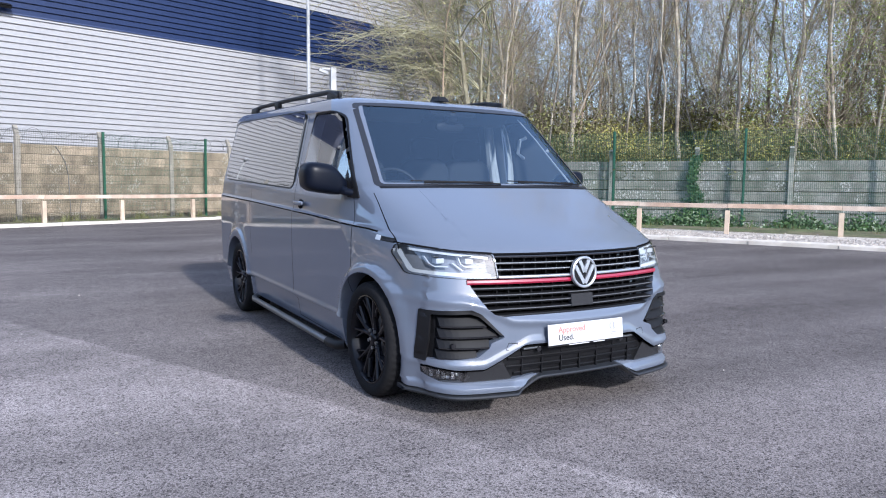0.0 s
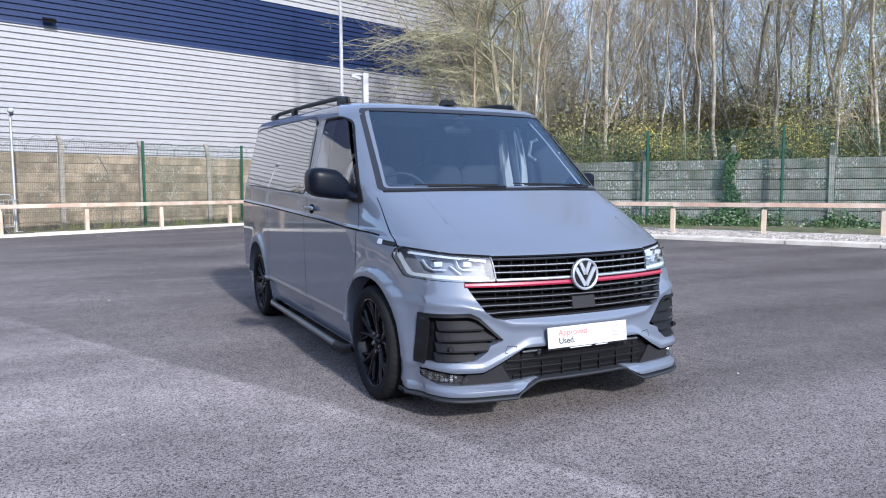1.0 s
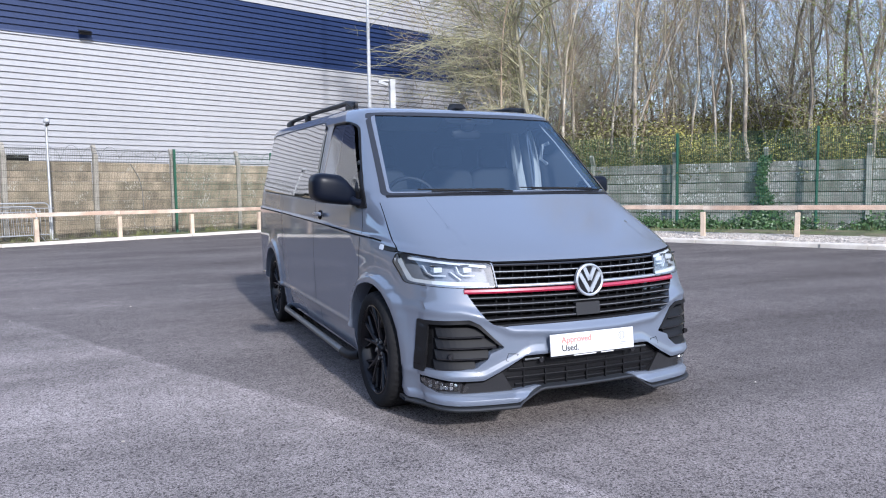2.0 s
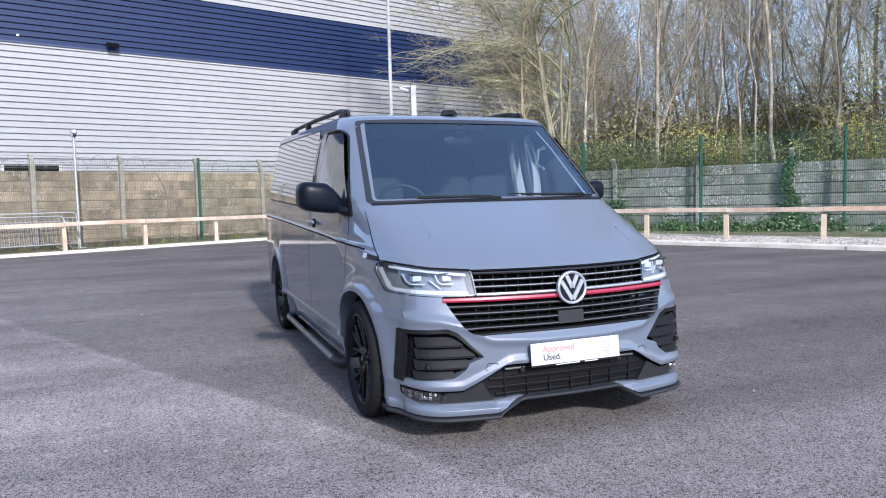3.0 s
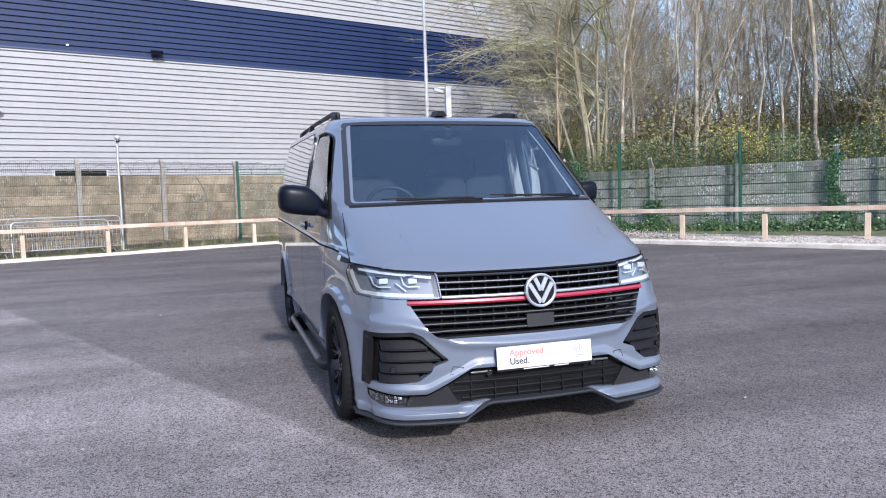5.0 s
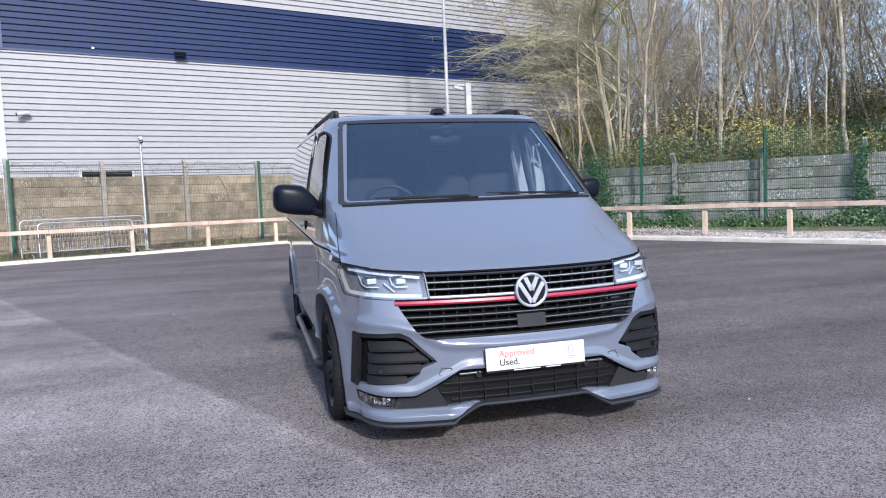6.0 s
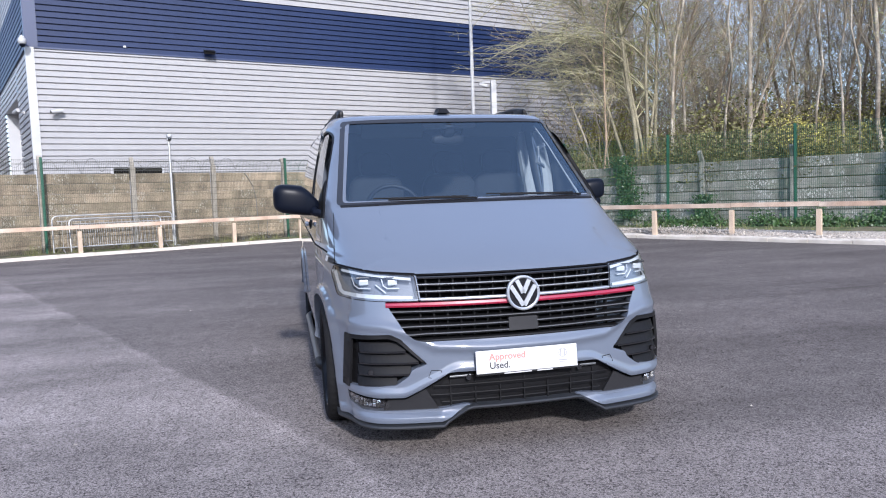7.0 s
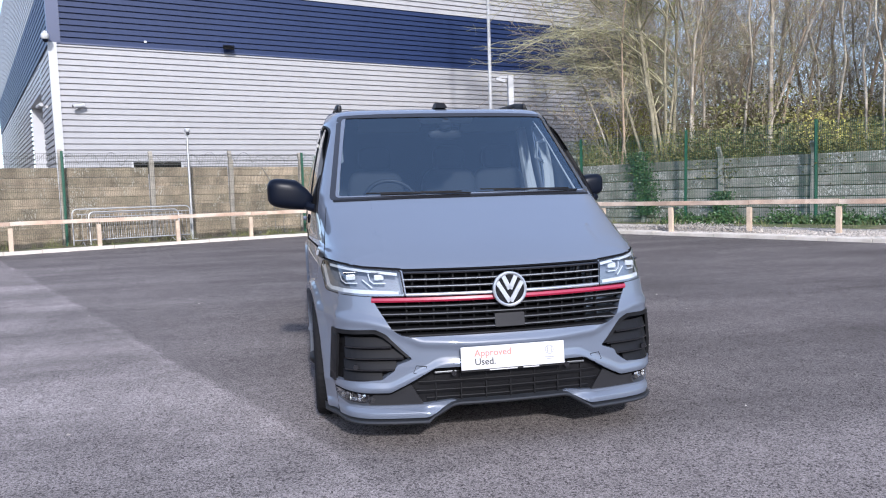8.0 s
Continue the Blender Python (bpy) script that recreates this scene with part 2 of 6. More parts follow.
def tarmac_material():
    """Weathered tarmac: dark, newer laying on one side of a seam, paler worn laying on the other, stone specks all over."""
    m = mat("weathered_tarmac", (0.140, 0.125, 0.120), rough=0.95, spec=0.08, var=0.10, size=1.3, fine=0.012, bump=0.9, bump_size=0.006,
            second=(0.188, 0.165, 0.158), second_amount=0.6, contrast=0.35)
    nt, n = m.node_tree, m.node_tree.nodes
    b = n["Principled BSDF"]
    src = b.inputs["Base Color"].links[0].from_socket
    tc = n.new("ShaderNodeTexCoord")

    def times(a, factor):
        cc = n.new("ShaderNodeCombineColor")
        for i in range(3):
            nt.links.new(factor, cc.inputs[i])
        mx = n.new("ShaderNodeMix")
        mx.data_type, mx.blend_type = "RGBA", "MULTIPLY"
        mx.inputs[0].default_value = 1.0
        nt.links.new(a, mx.inputs[6])
        nt.links.new(cc.outputs[0], mx.inputs[7])
        return mx.outputs[2]

    def rng(a, lo, hi, v0, v1):
        r = n.new("ShaderNodeMapRange")
        r.inputs[1].default_value, r.inputs[2].default_value, r.inputs[3].default_value, r.inputs[4].default_value = lo, hi, v0, v1
        nt.links.new(a, r.inputs[0])
        return r.outputs[0]
    for scale, top, lo, hi in ((115.0, 0.42, 0.30, 1.12), (290.0, 1.0, 0.40, 1.65)):
        v = n.new("ShaderNodeTexVoronoi")
        v.inputs["Scale"].default_value = scale
        nt.links.new(tc.outputs["Object"], v.inputs["Vector"])
        sep = n.new("ShaderNodeSeparateColor")
        nt.links.new(v.outputs["Color"], sep.inputs[0])
        src = times(src, rng(sep.outputs[0], 0.0, top, lo, hi))
    # the seam between the two layings
    def math2(op, x, y):
        q = n.new("ShaderNodeMath")
        q.operation = op
        for k, v in enumerate((x, y)):
            if isinstance(v, float):
                q.inputs[k].default_value = v
            else:
                nt.links.new(v, q.inputs[k])
        return q.outputs[0]

    def cloud(scale, detail, stretch, turn):
        mp = n.new("ShaderNodeMapping")
        mp.inputs["Scale"].default_value, mp.inputs["Rotation"].default_value = (*stretch, 1), (0, 0, radians(turn))
        nt.links.new(tc.outputs["Object"], mp.inputs["Vector"])
        t = n.new("ShaderNodeTexNoise")
        t.inputs["Scale"].default_value, t.inputs["Detail"].default_value, t.inputs["Distortion"].default_value = scale, detail, 0.4
        nt.links.new(mp.outputs[0], t.inputs["Vector"])
        return t.outputs[0]
    dot = n.new("ShaderNodeVectorMath")
    dot.operation = "DOT_PRODUCT"
    dot.inputs[1].default_value = (-0.892, -0.452, 0)
    nt.links.new(tc.outputs["Object"], dot.inputs[0])
    wob = cloud(1.6, 5.0, (1, 1), 0)
    tot = math2("ADD", dot.outputs["Value"], math2("MULTIPLY", math2("SUBTRACT", wob, 0.5), 0.20))
    side = rng(tot, 0.70, 0.79, 0.0, 1.0)
    worn = rng(cloud(0.75, 5.0, (1, 1), 20), 0.40, 0.66, 0.10, 0.58)
    src = times(src, math2("ADD", 1.0, math2("MULTIPLY", side, worn)))
    line = math2("MULTIPLY", rng(math2("ABSOLUTE", math2("SUBTRACT", tot, 0.755), 0.0), 0.0, 0.07, 0.22, 0.0), rng(cloud(2.5, 3.0, (1, 1), 0), 0.4, 0.6, 0.2, 1.0))
    src = times(src, math2("ADD", 1.0, line))
    src = times(src, rng(cloud(0.55, 4.0, (0.35, 1.8), -12), 0.32, 0.68, 0.80, 1.22))
    src = times(src, rng(cloud(1.1, 4.0, (0.30, 2.2), 38), 0.60, 0.72, 1.0, 0.84))
    # darker towards the far right of the yard, along an uneven edge
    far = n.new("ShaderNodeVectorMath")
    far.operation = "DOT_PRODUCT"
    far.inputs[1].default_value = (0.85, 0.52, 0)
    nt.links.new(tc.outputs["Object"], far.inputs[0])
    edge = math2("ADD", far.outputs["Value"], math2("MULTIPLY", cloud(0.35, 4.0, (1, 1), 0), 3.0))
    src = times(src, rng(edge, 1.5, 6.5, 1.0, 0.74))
    src = times(src, rng(cloud(7.0, 3.0, (1, 1), 0), 0.3, 0.7, 0.90, 1.10))
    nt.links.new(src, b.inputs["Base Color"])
    return m


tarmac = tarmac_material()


# ---- mesh tools ----
def join(*groups):
    V, F = [], []
    for v, f in groups:
        o = len(V)
        V += list(v)
        F += [tuple(i + o for i in q) for q in f]
    return V, F


def moved(g, m):
    return [tuple(m @ Vector(p)) for p in g[0]], g[1]


def obj(name, g, material, parent=None, label="", smooth=False, sharp=35):
    me = bpy.data.meshes.new(name)
    me.from_pydata([tuple(p) for p in g[0]], [], g[1])
    me.update()
    if material is not None:
        me.materials.append(material)
    if smooth:
        me.polygons.foreach_set("use_smooth", [True] * len(me.polygons))
        me.set_sharp_from_angle(angle=radians(sharp))
    ob = new(name, me)
    if parent is not None:
        ob.parent = parent
    if label:
        tagged(ob, label)
    return ob


def shared(name, me, m, parent=None):
    ob = new(name, me)
    ob.matrix_basis = m
    if parent is not None:
        ob.parent = parent
    return ob


def empty(name, m=None):
    ob = new(name)
    ob.empty_display_size = 0.2
    if m is not None:
        ob.matrix_basis = m
    return ob


def box(x0, x1, y0, y1, z0, z1, bev=0.0):
    if bev <= 0:
        V = [(x, y, z) for x in (x0, x1) for y in (y0, y1) for z in (z0, z1)]
        return V, [(0, 1, 3, 2), (4, 6, 7, 5), (0, 4, 5, 1), (2, 3, 7, 6), (0, 2, 6, 4), (1, 5, 7, 3)]
    bm = bmesh.new()
    bmesh.ops.create_cube(bm, size=1.0, matrix=Matrix.Translation(((x0 + x1) / 2, (y0 + y1) / 2, (z0 + z1) / 2)) @ Matrix.Diagonal((x1 - x0, y1 - y0, z1 - z0, 1)))
    bmesh.ops.bevel(bm, geom=bm.edges[:], offset=bev, segments=2, affect="EDGES", profile=0.6)
    bm.verts.index_update()
    g = [tuple(v.co) for v in bm.verts], [tuple(v.index for v in f.verts) for f in bm.faces]
    bm.free()
    return g


def tube(path, radius, sides=6, cap=True):
    """A tube along a path; radius a number or a list."""
    P = [Vector(p) for p in path]
    V, F = [], []
    ref = Vector((0, 0, 1))
    for i, p in enumerate(P):
        d = (P[min(i + 1, len(P) - 1)] - P[max(i - 1, 0)])
        d = d.normalized() if d.length > 1e-9 else Vector((0, 0, 1))
        a = d.cross(ref)
        if a.length < 0.05:
            a = d.cross(Vector((1, 0, 0)))
        a.normalize()
        b = d.cross(a).normalized()
        ref = a.cross(d)
        r = radius[i] if isinstance(radius, (list, tuple)) else radius
        V += [tuple(p + a * (r * math.cos(2 * math.pi * k / sides)) + b * (r * math.sin(2 * math.pi * k / sides))) for k in range(sides)]
    for i in range(len(P) - 1):
        for k in range(sides):
            F.append((i * sides + k, i * sides + (k + 1) % sides, (i + 1) * sides + (k + 1) % sides, (i + 1) * sides + k))
    if cap:
        F.append(tuple(range(sides))[::-1])
        F.append(tuple(range((len(P) - 1) * sides, len(P) * sides)))
    return V, F


def lathe_x(profile, seg=48):
    """Turns a closed profile of (radius, x) round the x axis."""
    V, F = [], []
    n = len(profile)
    for s in range(seg):
        a = 2 * math.pi * s / seg
        V += [(x, r * math.cos(a), r * math.sin(a)) for r, x in profile]
    for s in range(seg):
        for k in range(n - 1):
            F.append((s * n + k, s * n + k + 1, ((s + 1) % seg) * n + k + 1, ((s + 1) % seg) * n + k))
    return V, F


def superell(c, h, e=0.5, nu=28, nv=16):
    V, F = [], []

    def sp(v, p):
        return math.copysign(abs(v) ** p, v)
    for j in range(nv + 1):
        t = -math.pi / 2 + math.pi * j / nv
        for i in range(nu):
            s = 2 * math.pi * i / nu
            V.append((c[0] + h[0] * sp(math.cos(t), e) * sp(math.cos(s), e), c[1] + h[1] * sp(math.cos(t), e) * sp(math.sin(s), e), c[2] + h[2] * sp(math.sin(t), e)))
    for j in range(nv):
        for i in range(nu):
            F.append((j * nu + i, j * nu + (i + 1) % nu, (j + 1) * nu + (i + 1) % nu, (j + 1) * nu + i))
    return V, F


# ---- the yard ----
def ground_sheet():
    V, F = [], []
    xs = [-2000, -200, -60, -30, -15, 0, 15, 30, 60, 200, 2000]
    for y in xs:
        V += [(x, y, 0.0) for x in xs]
    n = len(xs)
    F = [(j * n + i, j * n + i + 1, (j + 1) * n + i + 1, (j + 1) * n + i) for j in range(n - 1) for i in range(n - 1)]
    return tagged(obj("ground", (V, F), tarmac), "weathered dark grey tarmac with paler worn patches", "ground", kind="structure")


ground_sheet()


# Unseen walls, added to block low sky and darken the van's reflections.
def sky_block_wall(name, x0, x1, y0, y1, h):
    tagged(obj(name, box(x0, x1, y0, y1, 0, h, 0.02), concrete_right), "unseen plain grey wall added to close the yard and block low sky", "wall", kind="structure")


sky_block_wall("wall_south", -34.0, 34.0, -30.2, -30.0, 5.0)
sky_block_wall("wall_west", -22.2, -22.0, -29.9, 45.0, 7.5)

# The yard is laid out in units of UNIT metres and turned a little against the van.
UNIT = 0.945
YARD = pose(-0.106, -0.187, 0, 0, 0, 0.51) @ Matrix.Scale(UNIT, 4)


def yard_line(x, y, degrees):
    """A side of the yard: an origin, a step along it, and a step into the yard."""
    a = radians(degrees)
    turn = YARD.to_3x3()
    return YARD @ Vector((x, y, 0)), turn @ Vector((math.cos(a), math.sin(a), 0)), turn @ Vector((math.sin(a), -math.cos(a), 0))


LEFT, RIGHT = yard_line(-4.5, 20.8, 25.0), yard_line(12.5, 13.8, -54.0)


def frame_of(line, s, out=0.0, z=0.0):
    """A pose at s along a side, out steps into the yard: local x along it, local y away from the yard."""
    o, d, n = line
    p = o + d * s + n * out
    return Matrix(((d.x, -n.x, 0, p.x), (d.y, -n.y, 0, p.y), (0, 0, UNIT, z), (0, 0, 0, 1)))


EDGE = yard_line(10.30, 10.10, -64.0)      # tarmac edge on the right
RAIL = yard_line(10.93, 10.87, -56.0)      # timber rail on the right
LEFT_S, RIGHT_S = (-22.0, 9.75), (-13.8, 22.0)


# verge and kerb
def strip(line, s0, s1, o0, o1, z0, z1, wob=0.0, n=40, seed=1):
    """A raised strip along a side, from o0 to o1 metres in front of it."""
    rnd = random.Random(seed)
    V, F = [], []
    for i in range(n + 1):
        s = s0 + (s1 - s0) * i / n
        w = rnd.uniform(-wob, wob)
        for o, z in ((o1 + w, 0.0), (o1 + w - 0.015, z1), (o0, z0)):
            p = line[0] + line[1] * s + line[2] * o
            V.append((p.x, p.y, z))
    for i in range(n):
        for k in range(2):
            F.append((i * 3 + k, i * 3 + k + 1, (i + 1) * 3 + k + 1, (i + 1) * 3 + k))
    return V, F


KERB_L, KERB_R = 1.20, 3.45
tagged(obj("verge_left", strip(LEFT, *LEFT_S, -2.5, KERB_L - 0.3, 0.10, 0.075), soil_mat), "strip of bare soil and weeds below the fence", "verge", kind="structure")


def verge_right():
    V, F = [], []
    for i in range(31):
        t = i / 30
        e = EDGE[0] + EDGE[1] * (-9.0 + 31.0 * t) - EDGE[2] * 0.35
        w = RIGHT[0] + RIGHT[1] * (RIGHT_S[0] + (RIGHT_S[1] - RIGHT_S[0]) * t) - RIGHT[2] * 4.0
        for k in range(9):
            p = e.lerp(w, k / 8)
            V.append((p.x, p.y, 0.05 + 0.12 * min(1, k / 4) + (0.03 * noise.noise(p * 0.9) if 0 < k < 8 else 0)))
    for i in range(30):
        for k in range(8):
            F.append((i * 9 + k, i * 9 + k + 1, (i + 1) * 9 + k + 1, (i + 1) * 9 + k))
    tagged(obj("verge_right", (V, F), soil_mat, smooth=True), "verge of soil, pale gravel and weeds", "verge", kind="structure")


verge_right()
tagged(obj("gravel_bed", strip(EDGE, -8.0, 16.0, -1.6, -0.44, 0.17, 0.088, 0.03, 60), gravel_mat), "bed of pale gravel behind the kerb", "gravel bed", kind="structure")


def kerb(name, line, s_range, out, width):
    root = tagged(empty(name, frame_of(line, 0)), "pale concrete kerb edging the tarmac", "kerb", kind="structure")
    rnd = random.Random(5)
    s = s_range[0]
    g = box(0.004, 0.911, -width / 2, width / 2, -0.13, 0.0, 0.012)
    me = obj("kerbstone", g, kerb_mat, root).data
    bpy.data.objects.remove(root.children[0])
    while s < s_range[1]:
        shared("kerbstone", me, pose(s, -out + width / 2 + rnd.uniform(-0.012, 0.012), 0.085 + rnd.uniform(-0.008, 0.008), 0, 0, rnd.uniform(-0.4, 0.4)), root)
        s += 0.915


# timber knee rails
def knee_rail(name, line, posts, out, top, label):
    root = tagged(empty(name, frame_of(line, 0, out)), label, "timber rail")
    pg = obj("post", join(box(-0.055, 0.055, -0.05, 0.05, -0.05, top - 0.09, 0.008)), timber, root).data
    bpy.data.objects.remove(root.children[0])
    rnd = random.Random(9)
    for s in posts:
        shared("post", pg, pose(s, 0, 0.02, rnd.uniform(-0.6, 0.6), rnd.uniform(-0.8, 0.8), rnd.uniform(-2, 2)), root)
    for i in range(len(posts) - 1):
        a, b = posts[i], posts[i + 1]
        L = b - a
        r = obj("rail", box(-L / 2 + 0.002, L / 2 - 0.002, -0.075, 0.075, -0.055, 0.055, 0.010), timber_red, root)
        r.matrix_basis = pose((a + b) / 2, -0.0, top + 0.045 + rnd.uniform(-0.006, 0.006), rnd.uniform(-1, 1), 0, 0)
    return root


# concrete panel walls
def panel_wall(name, line, s_posts, rows, h, top_post, material, label, crank, post_mat, gap=0.001):
    root = tagged(empty(name, frame_of(line, 0, -0.22)), label, "panel wall", kind="structure")
    pitch = s_posts[1] - s_posts[0]
    pm = obj("panel", box(0.07, pitch - 0.07, -0.02, 0.025, gap, h - gap, 0.020), material, root).data
    bpy.data.objects.remove(root.children[0])
    rnd = random.Random(3)
    for s in s_posts[:-1]:
        for r in range(rows):
            shared("panel", pm, pose(s, rnd.uniform(-0.008, 0.008), 0.02 + r * h, 0, 0, rnd.uniform(-0.15, 0.15)), root)
    t = top_post - 0.30
    g = join(box(-0.07, 0.07, -0.075, 0.06, 0.0, t, 0.010),
             moved(box(-0.06, 0.06, -0.05, 0.05, 0, 0.36, 0.010), pose(0, -0.015, t - 0.02, -crank, 0, 0)))
    pm2 = obj("post", g, post_mat, root).data
    bpy.data.objects.remove([c for c in root.children if c.data is pm2][0])
    for s in s_posts:
        shared("post", pm2, pose(s, rnd.uniform(-0.01, 0.01), rnd.uniform(-0.03, 0.03), rnd.uniform(-0.7, 0.7), rnd.uniform(-1.2, 1.2), 0), root)
    return root


def mesh_fence(name, line, s_posts, pale_to, h, out, label, skip=-1, gauge=0.0040):
    """Welded mesh panels between square posts; one mesh a panel."""
    root = tagged(empty(name, frame_of(line, 0, out)), label, "mesh fence", kind="structure")
    pitch = s_posts[1] - s_posts[0]
    V, F = [], []

    def wire(a, b, r):
        g = tube((a, b), r, 3, False)
        o = len(V)
        V.extend(g[0])
        F.extend(tuple(i + o for i in q) for q in g[1])
    k = int(pitch / 0.05)
    for i in range(1, k):
        x = pitch * i / k
        wire((x, 0, 0.08), (x, 0, h - 0.05), gauge)
    z = 0.1
    while z < h - 0.04:
        wire((0.03, -0.006, z), (pitch - 0.03, -0.006, z), 0.0045)
        z += 0.2
    me = obj("mesh_panel", (V, F), green_paint, root).data
    bpy.data.objects.remove(root.children[0])
    pale = me.copy()
    pale.materials[0] = mesh_pale
    post = obj("post", join(box(-0.035, 0.035, -0.035, 0.035, 0, h, 0.005), box(-0.040, 0.040, -0.040, 0.040, h, h + 0.015, 0.004),
                            box(-0.012, 0.012, -0.060, -0.035, 0.3, h - 0.1, 0.003)), green_paint, root).data
    bpy.data.objects.remove([c for c in root.children if c.data is post][0])
    for i, s in enumerate(s_posts):
        if i != skip + 1:
            shared("post", post, pose(s, 0, 0, 0, 0.3 * ((i * 7) % 5 - 2), 0), root)
        if i + 1 < len(s_posts):
            shared("mesh_panel", pale if s < pale_to else me, pose(s, -0.03, 0), root)
    return root


LEFT_POSTS = [-3.86 + 2.53 * i for i in range(-7, 6)]
RIGHT_POSTS = [0.0 + 2.52 * i for i in range(-5, 9)]
panel_wall("wall_left", LEFT, LEFT_POSTS, 8, 0.297, 2.90, concrete_left, "stacked weathered concrete panels between concrete posts", 24, concrete_post)
panel_wall("wall_right", RIGHT, RIGHT_POSTS, 7, 0.293, 2.44, concrete_right, "grey mossy stacked concrete panels between cranked concrete posts", -34, post_pale, 0.009)
mesh_fence("fence_left", LEFT, [-3.84 + 3.78 * i for i in range(-4, 4)], 3.0, 2.86, skip=4, out=0.02, gauge=0.0030, label="dark green welded mesh fence before the panel wall")
mesh_fence("fence_right", RIGHT, [0.15 + 3.66 * i for i in range(-3, 7)], -99.0, 2.95, 0.10, "dark green welded mesh fence standing above the panel wall", gauge=0.0044)
kerb("kerb_left", LEFT, LEFT_S, KERB_L, 0.32)
kerb("kerb_right", EDGE, (-8.5, 17.0), 0.0, 0.46)
knee_rail("timber_rail", LEFT, [-18.9, -16.6, -14.4, -12.1, -9.85, -7.6, -5.33, -3.13, -0.92, 1.39, 3.75, 6.30, 8.6], 0.98, 0.79, "pale sawn timber knee rail on square posts")
knee_rail("timber_rail", RAIL, [-10.4, -8.3, -6.2, -4.1, -2.02, 0.0, 2.15, 4.64, 6.8, 8.9, 11.0, 13.1, 15.2], 0.0, 0.80, "red-brown timber knee rail on pale square posts")


def razor_wire():
    """Loose coils and strands above the panel wall."""
    rnd = random.Random(11)
    pts = []
    s, a = LEFT_S[0], 0.0
    while s < 9.5:
        r = 0.17 + 0.06 * math.sin(s * 1.7) + 0.04 * math.sin(s * 4.3)
        pts.append((s, 0.20 + r * math.cos(a), 2.66 + r * 0.9 * math.sin(a) + 0.03 * math.sin(s * 0.9)))
        a += 0.45
        s += 0.042 + rnd.uniform(-0.008, 0.008)
    gs = [tube(pts, 0.0075, 3, False)]
    for z, y in ((2.50, 0.2), (2.66, 0.13), (2.82, 0.06)):
        gs.append(tube([(LEFT_S[0] + i * 0.8, y, z + rnd.uniform(-0.02, 0.02)) for i in range(40)], 0.006, 3, False))
    ob = obj("razor_wire", join(*gs), wire_dark)
    ob.matrix_basis = frame_of(LEFT, 0)
    tagged(ob, "loose coils of galvanised razor wire above the panel wall", "razor wire", kind="stuff")


razor_wire()


def cables():
    root = tagged(empty("cable", frame_of(LEFT, 0, 0.0)), "dark cable hanging down the panel wall", "cable")
    obj("strand", tube([(2.30, 0.16, 2.38), (2.42, 0.15, 2.20), (2.58, 0.14, 1.9), (2.66, 0.14, 1.5), (2.68, 0.14, 0.9), (2.70, 0.13, 0.1)], 0.010, 6), wire_dark, root, smooth=True)
    obj("strand", tube([(3.02, 0.14, 0.1), (3.0, 0.14, 0.5), (3.06, 0.14, 0.75), (3.2, 0.15, 0.82)], 0.008, 6), wire_dark, root, smooth=True)


cables()


# crowd barriers
def crowd_barrier(w, h, m, label):
    root = tagged(empty("crowd_barrier", m), label, "barrier", "crowd barriers by the fence")
    r = 0.14
    path = [(0, 0, 0.02), (0, 0, h - r)]
    path += [(r - r * math.cos(a), 0, h - r + r * math.sin(a)) for a in [math.pi / 2 * k / 6 for k in range(1, 7)]]
    path += [(w - r + r * math.sin(a), 0, h - r + r * math.cos(a)) for a in [math.pi / 2 * k / 6 for k in range(0, 7)]]
    path += [(w, 0, 0.02)]
    obj("frame", tube(path, 0.019, 8), galv, root, smooth=True)
    obj("lower_rail", tube([(0, 0, 0.16), (w, 0, 0.16)], 0.014, 6), galv, root, smooth=True)
    obj("upper_rail", tube([(0, 0, h - 0.15), (w, 0, h - 0.15)], 0.012, 6), galv, root, smooth=True)
    k = int(w / 0.12)
    bar = None
    for i in range(1, k):
        if bar is None:
            bar = obj("bar", tube([(0, 0, 0.16), (0, 0, h - 0.15)], 0.007, 5), galv, root).data
            root.children[-1].location = (w * i / k, 0, 0)
        else:
            shared("bar", bar, Matrix.Translation((w * i / k, 0, 0)), root)
    for x in (0.25, w - 0.25):
        obj("foot", tube([(x, -0.28, 0.01), (x, -0.05, 0.10), (x, 0.05, 0.10), (x, 0.28, 0.01)], 0.013, 6), galv, root, smooth=True)
    return root


crowd_barrier(3.35, 1.07, frame_of(LEFT, -3.72, 0.42, 0.09), "tall galvanised steel crowd barrier standing by the fence")
crowd_barrier(2.55, 0.98, frame_of(LEFT, -3.30, 0.62, 0.09) @ pose(0, 0, 0, -7, 0, 0), "smaller galvanised barrier leaning on its neighbour")


def cctv_mast(m, h, label):
    root = tagged(empty("camera_mast", m), label, "camera mast")
    obj("pole", tube([(0, 0, 0), (0, 0, h * 0.5), (0, 0, h)], [0.042, 0.038, 0.034], 10), galv, root, smooth=True)
    obj("base_plate", box(-0.13, 0.13, -0.13, 0.13, 0, 0.02, 0.005), galv, root)
    obj("bracket", box(-0.06, 0.06, -0.06, 0.06, h, h + 0.05, 0.01), white_steel, root)
    obj("camera_head", superell((0, -0.05, h + 0.13), (0.08, 0.10, 0.07), 0.7, 16, 10), white_steel, root, "white camera housing", smooth=True)
    obj("camera_lens", superell((0, -0.10, h + 0.03), (0.055, 0.055, 0.055), 0.9, 12, 8), black_gloss, root, "dark glass dome", smooth=True)
    return root


cctv_mast(frame_of(LEFT, -0.30, 0.35, 0.09), 3.30, "slim grey steel mast with a small white camera on top")


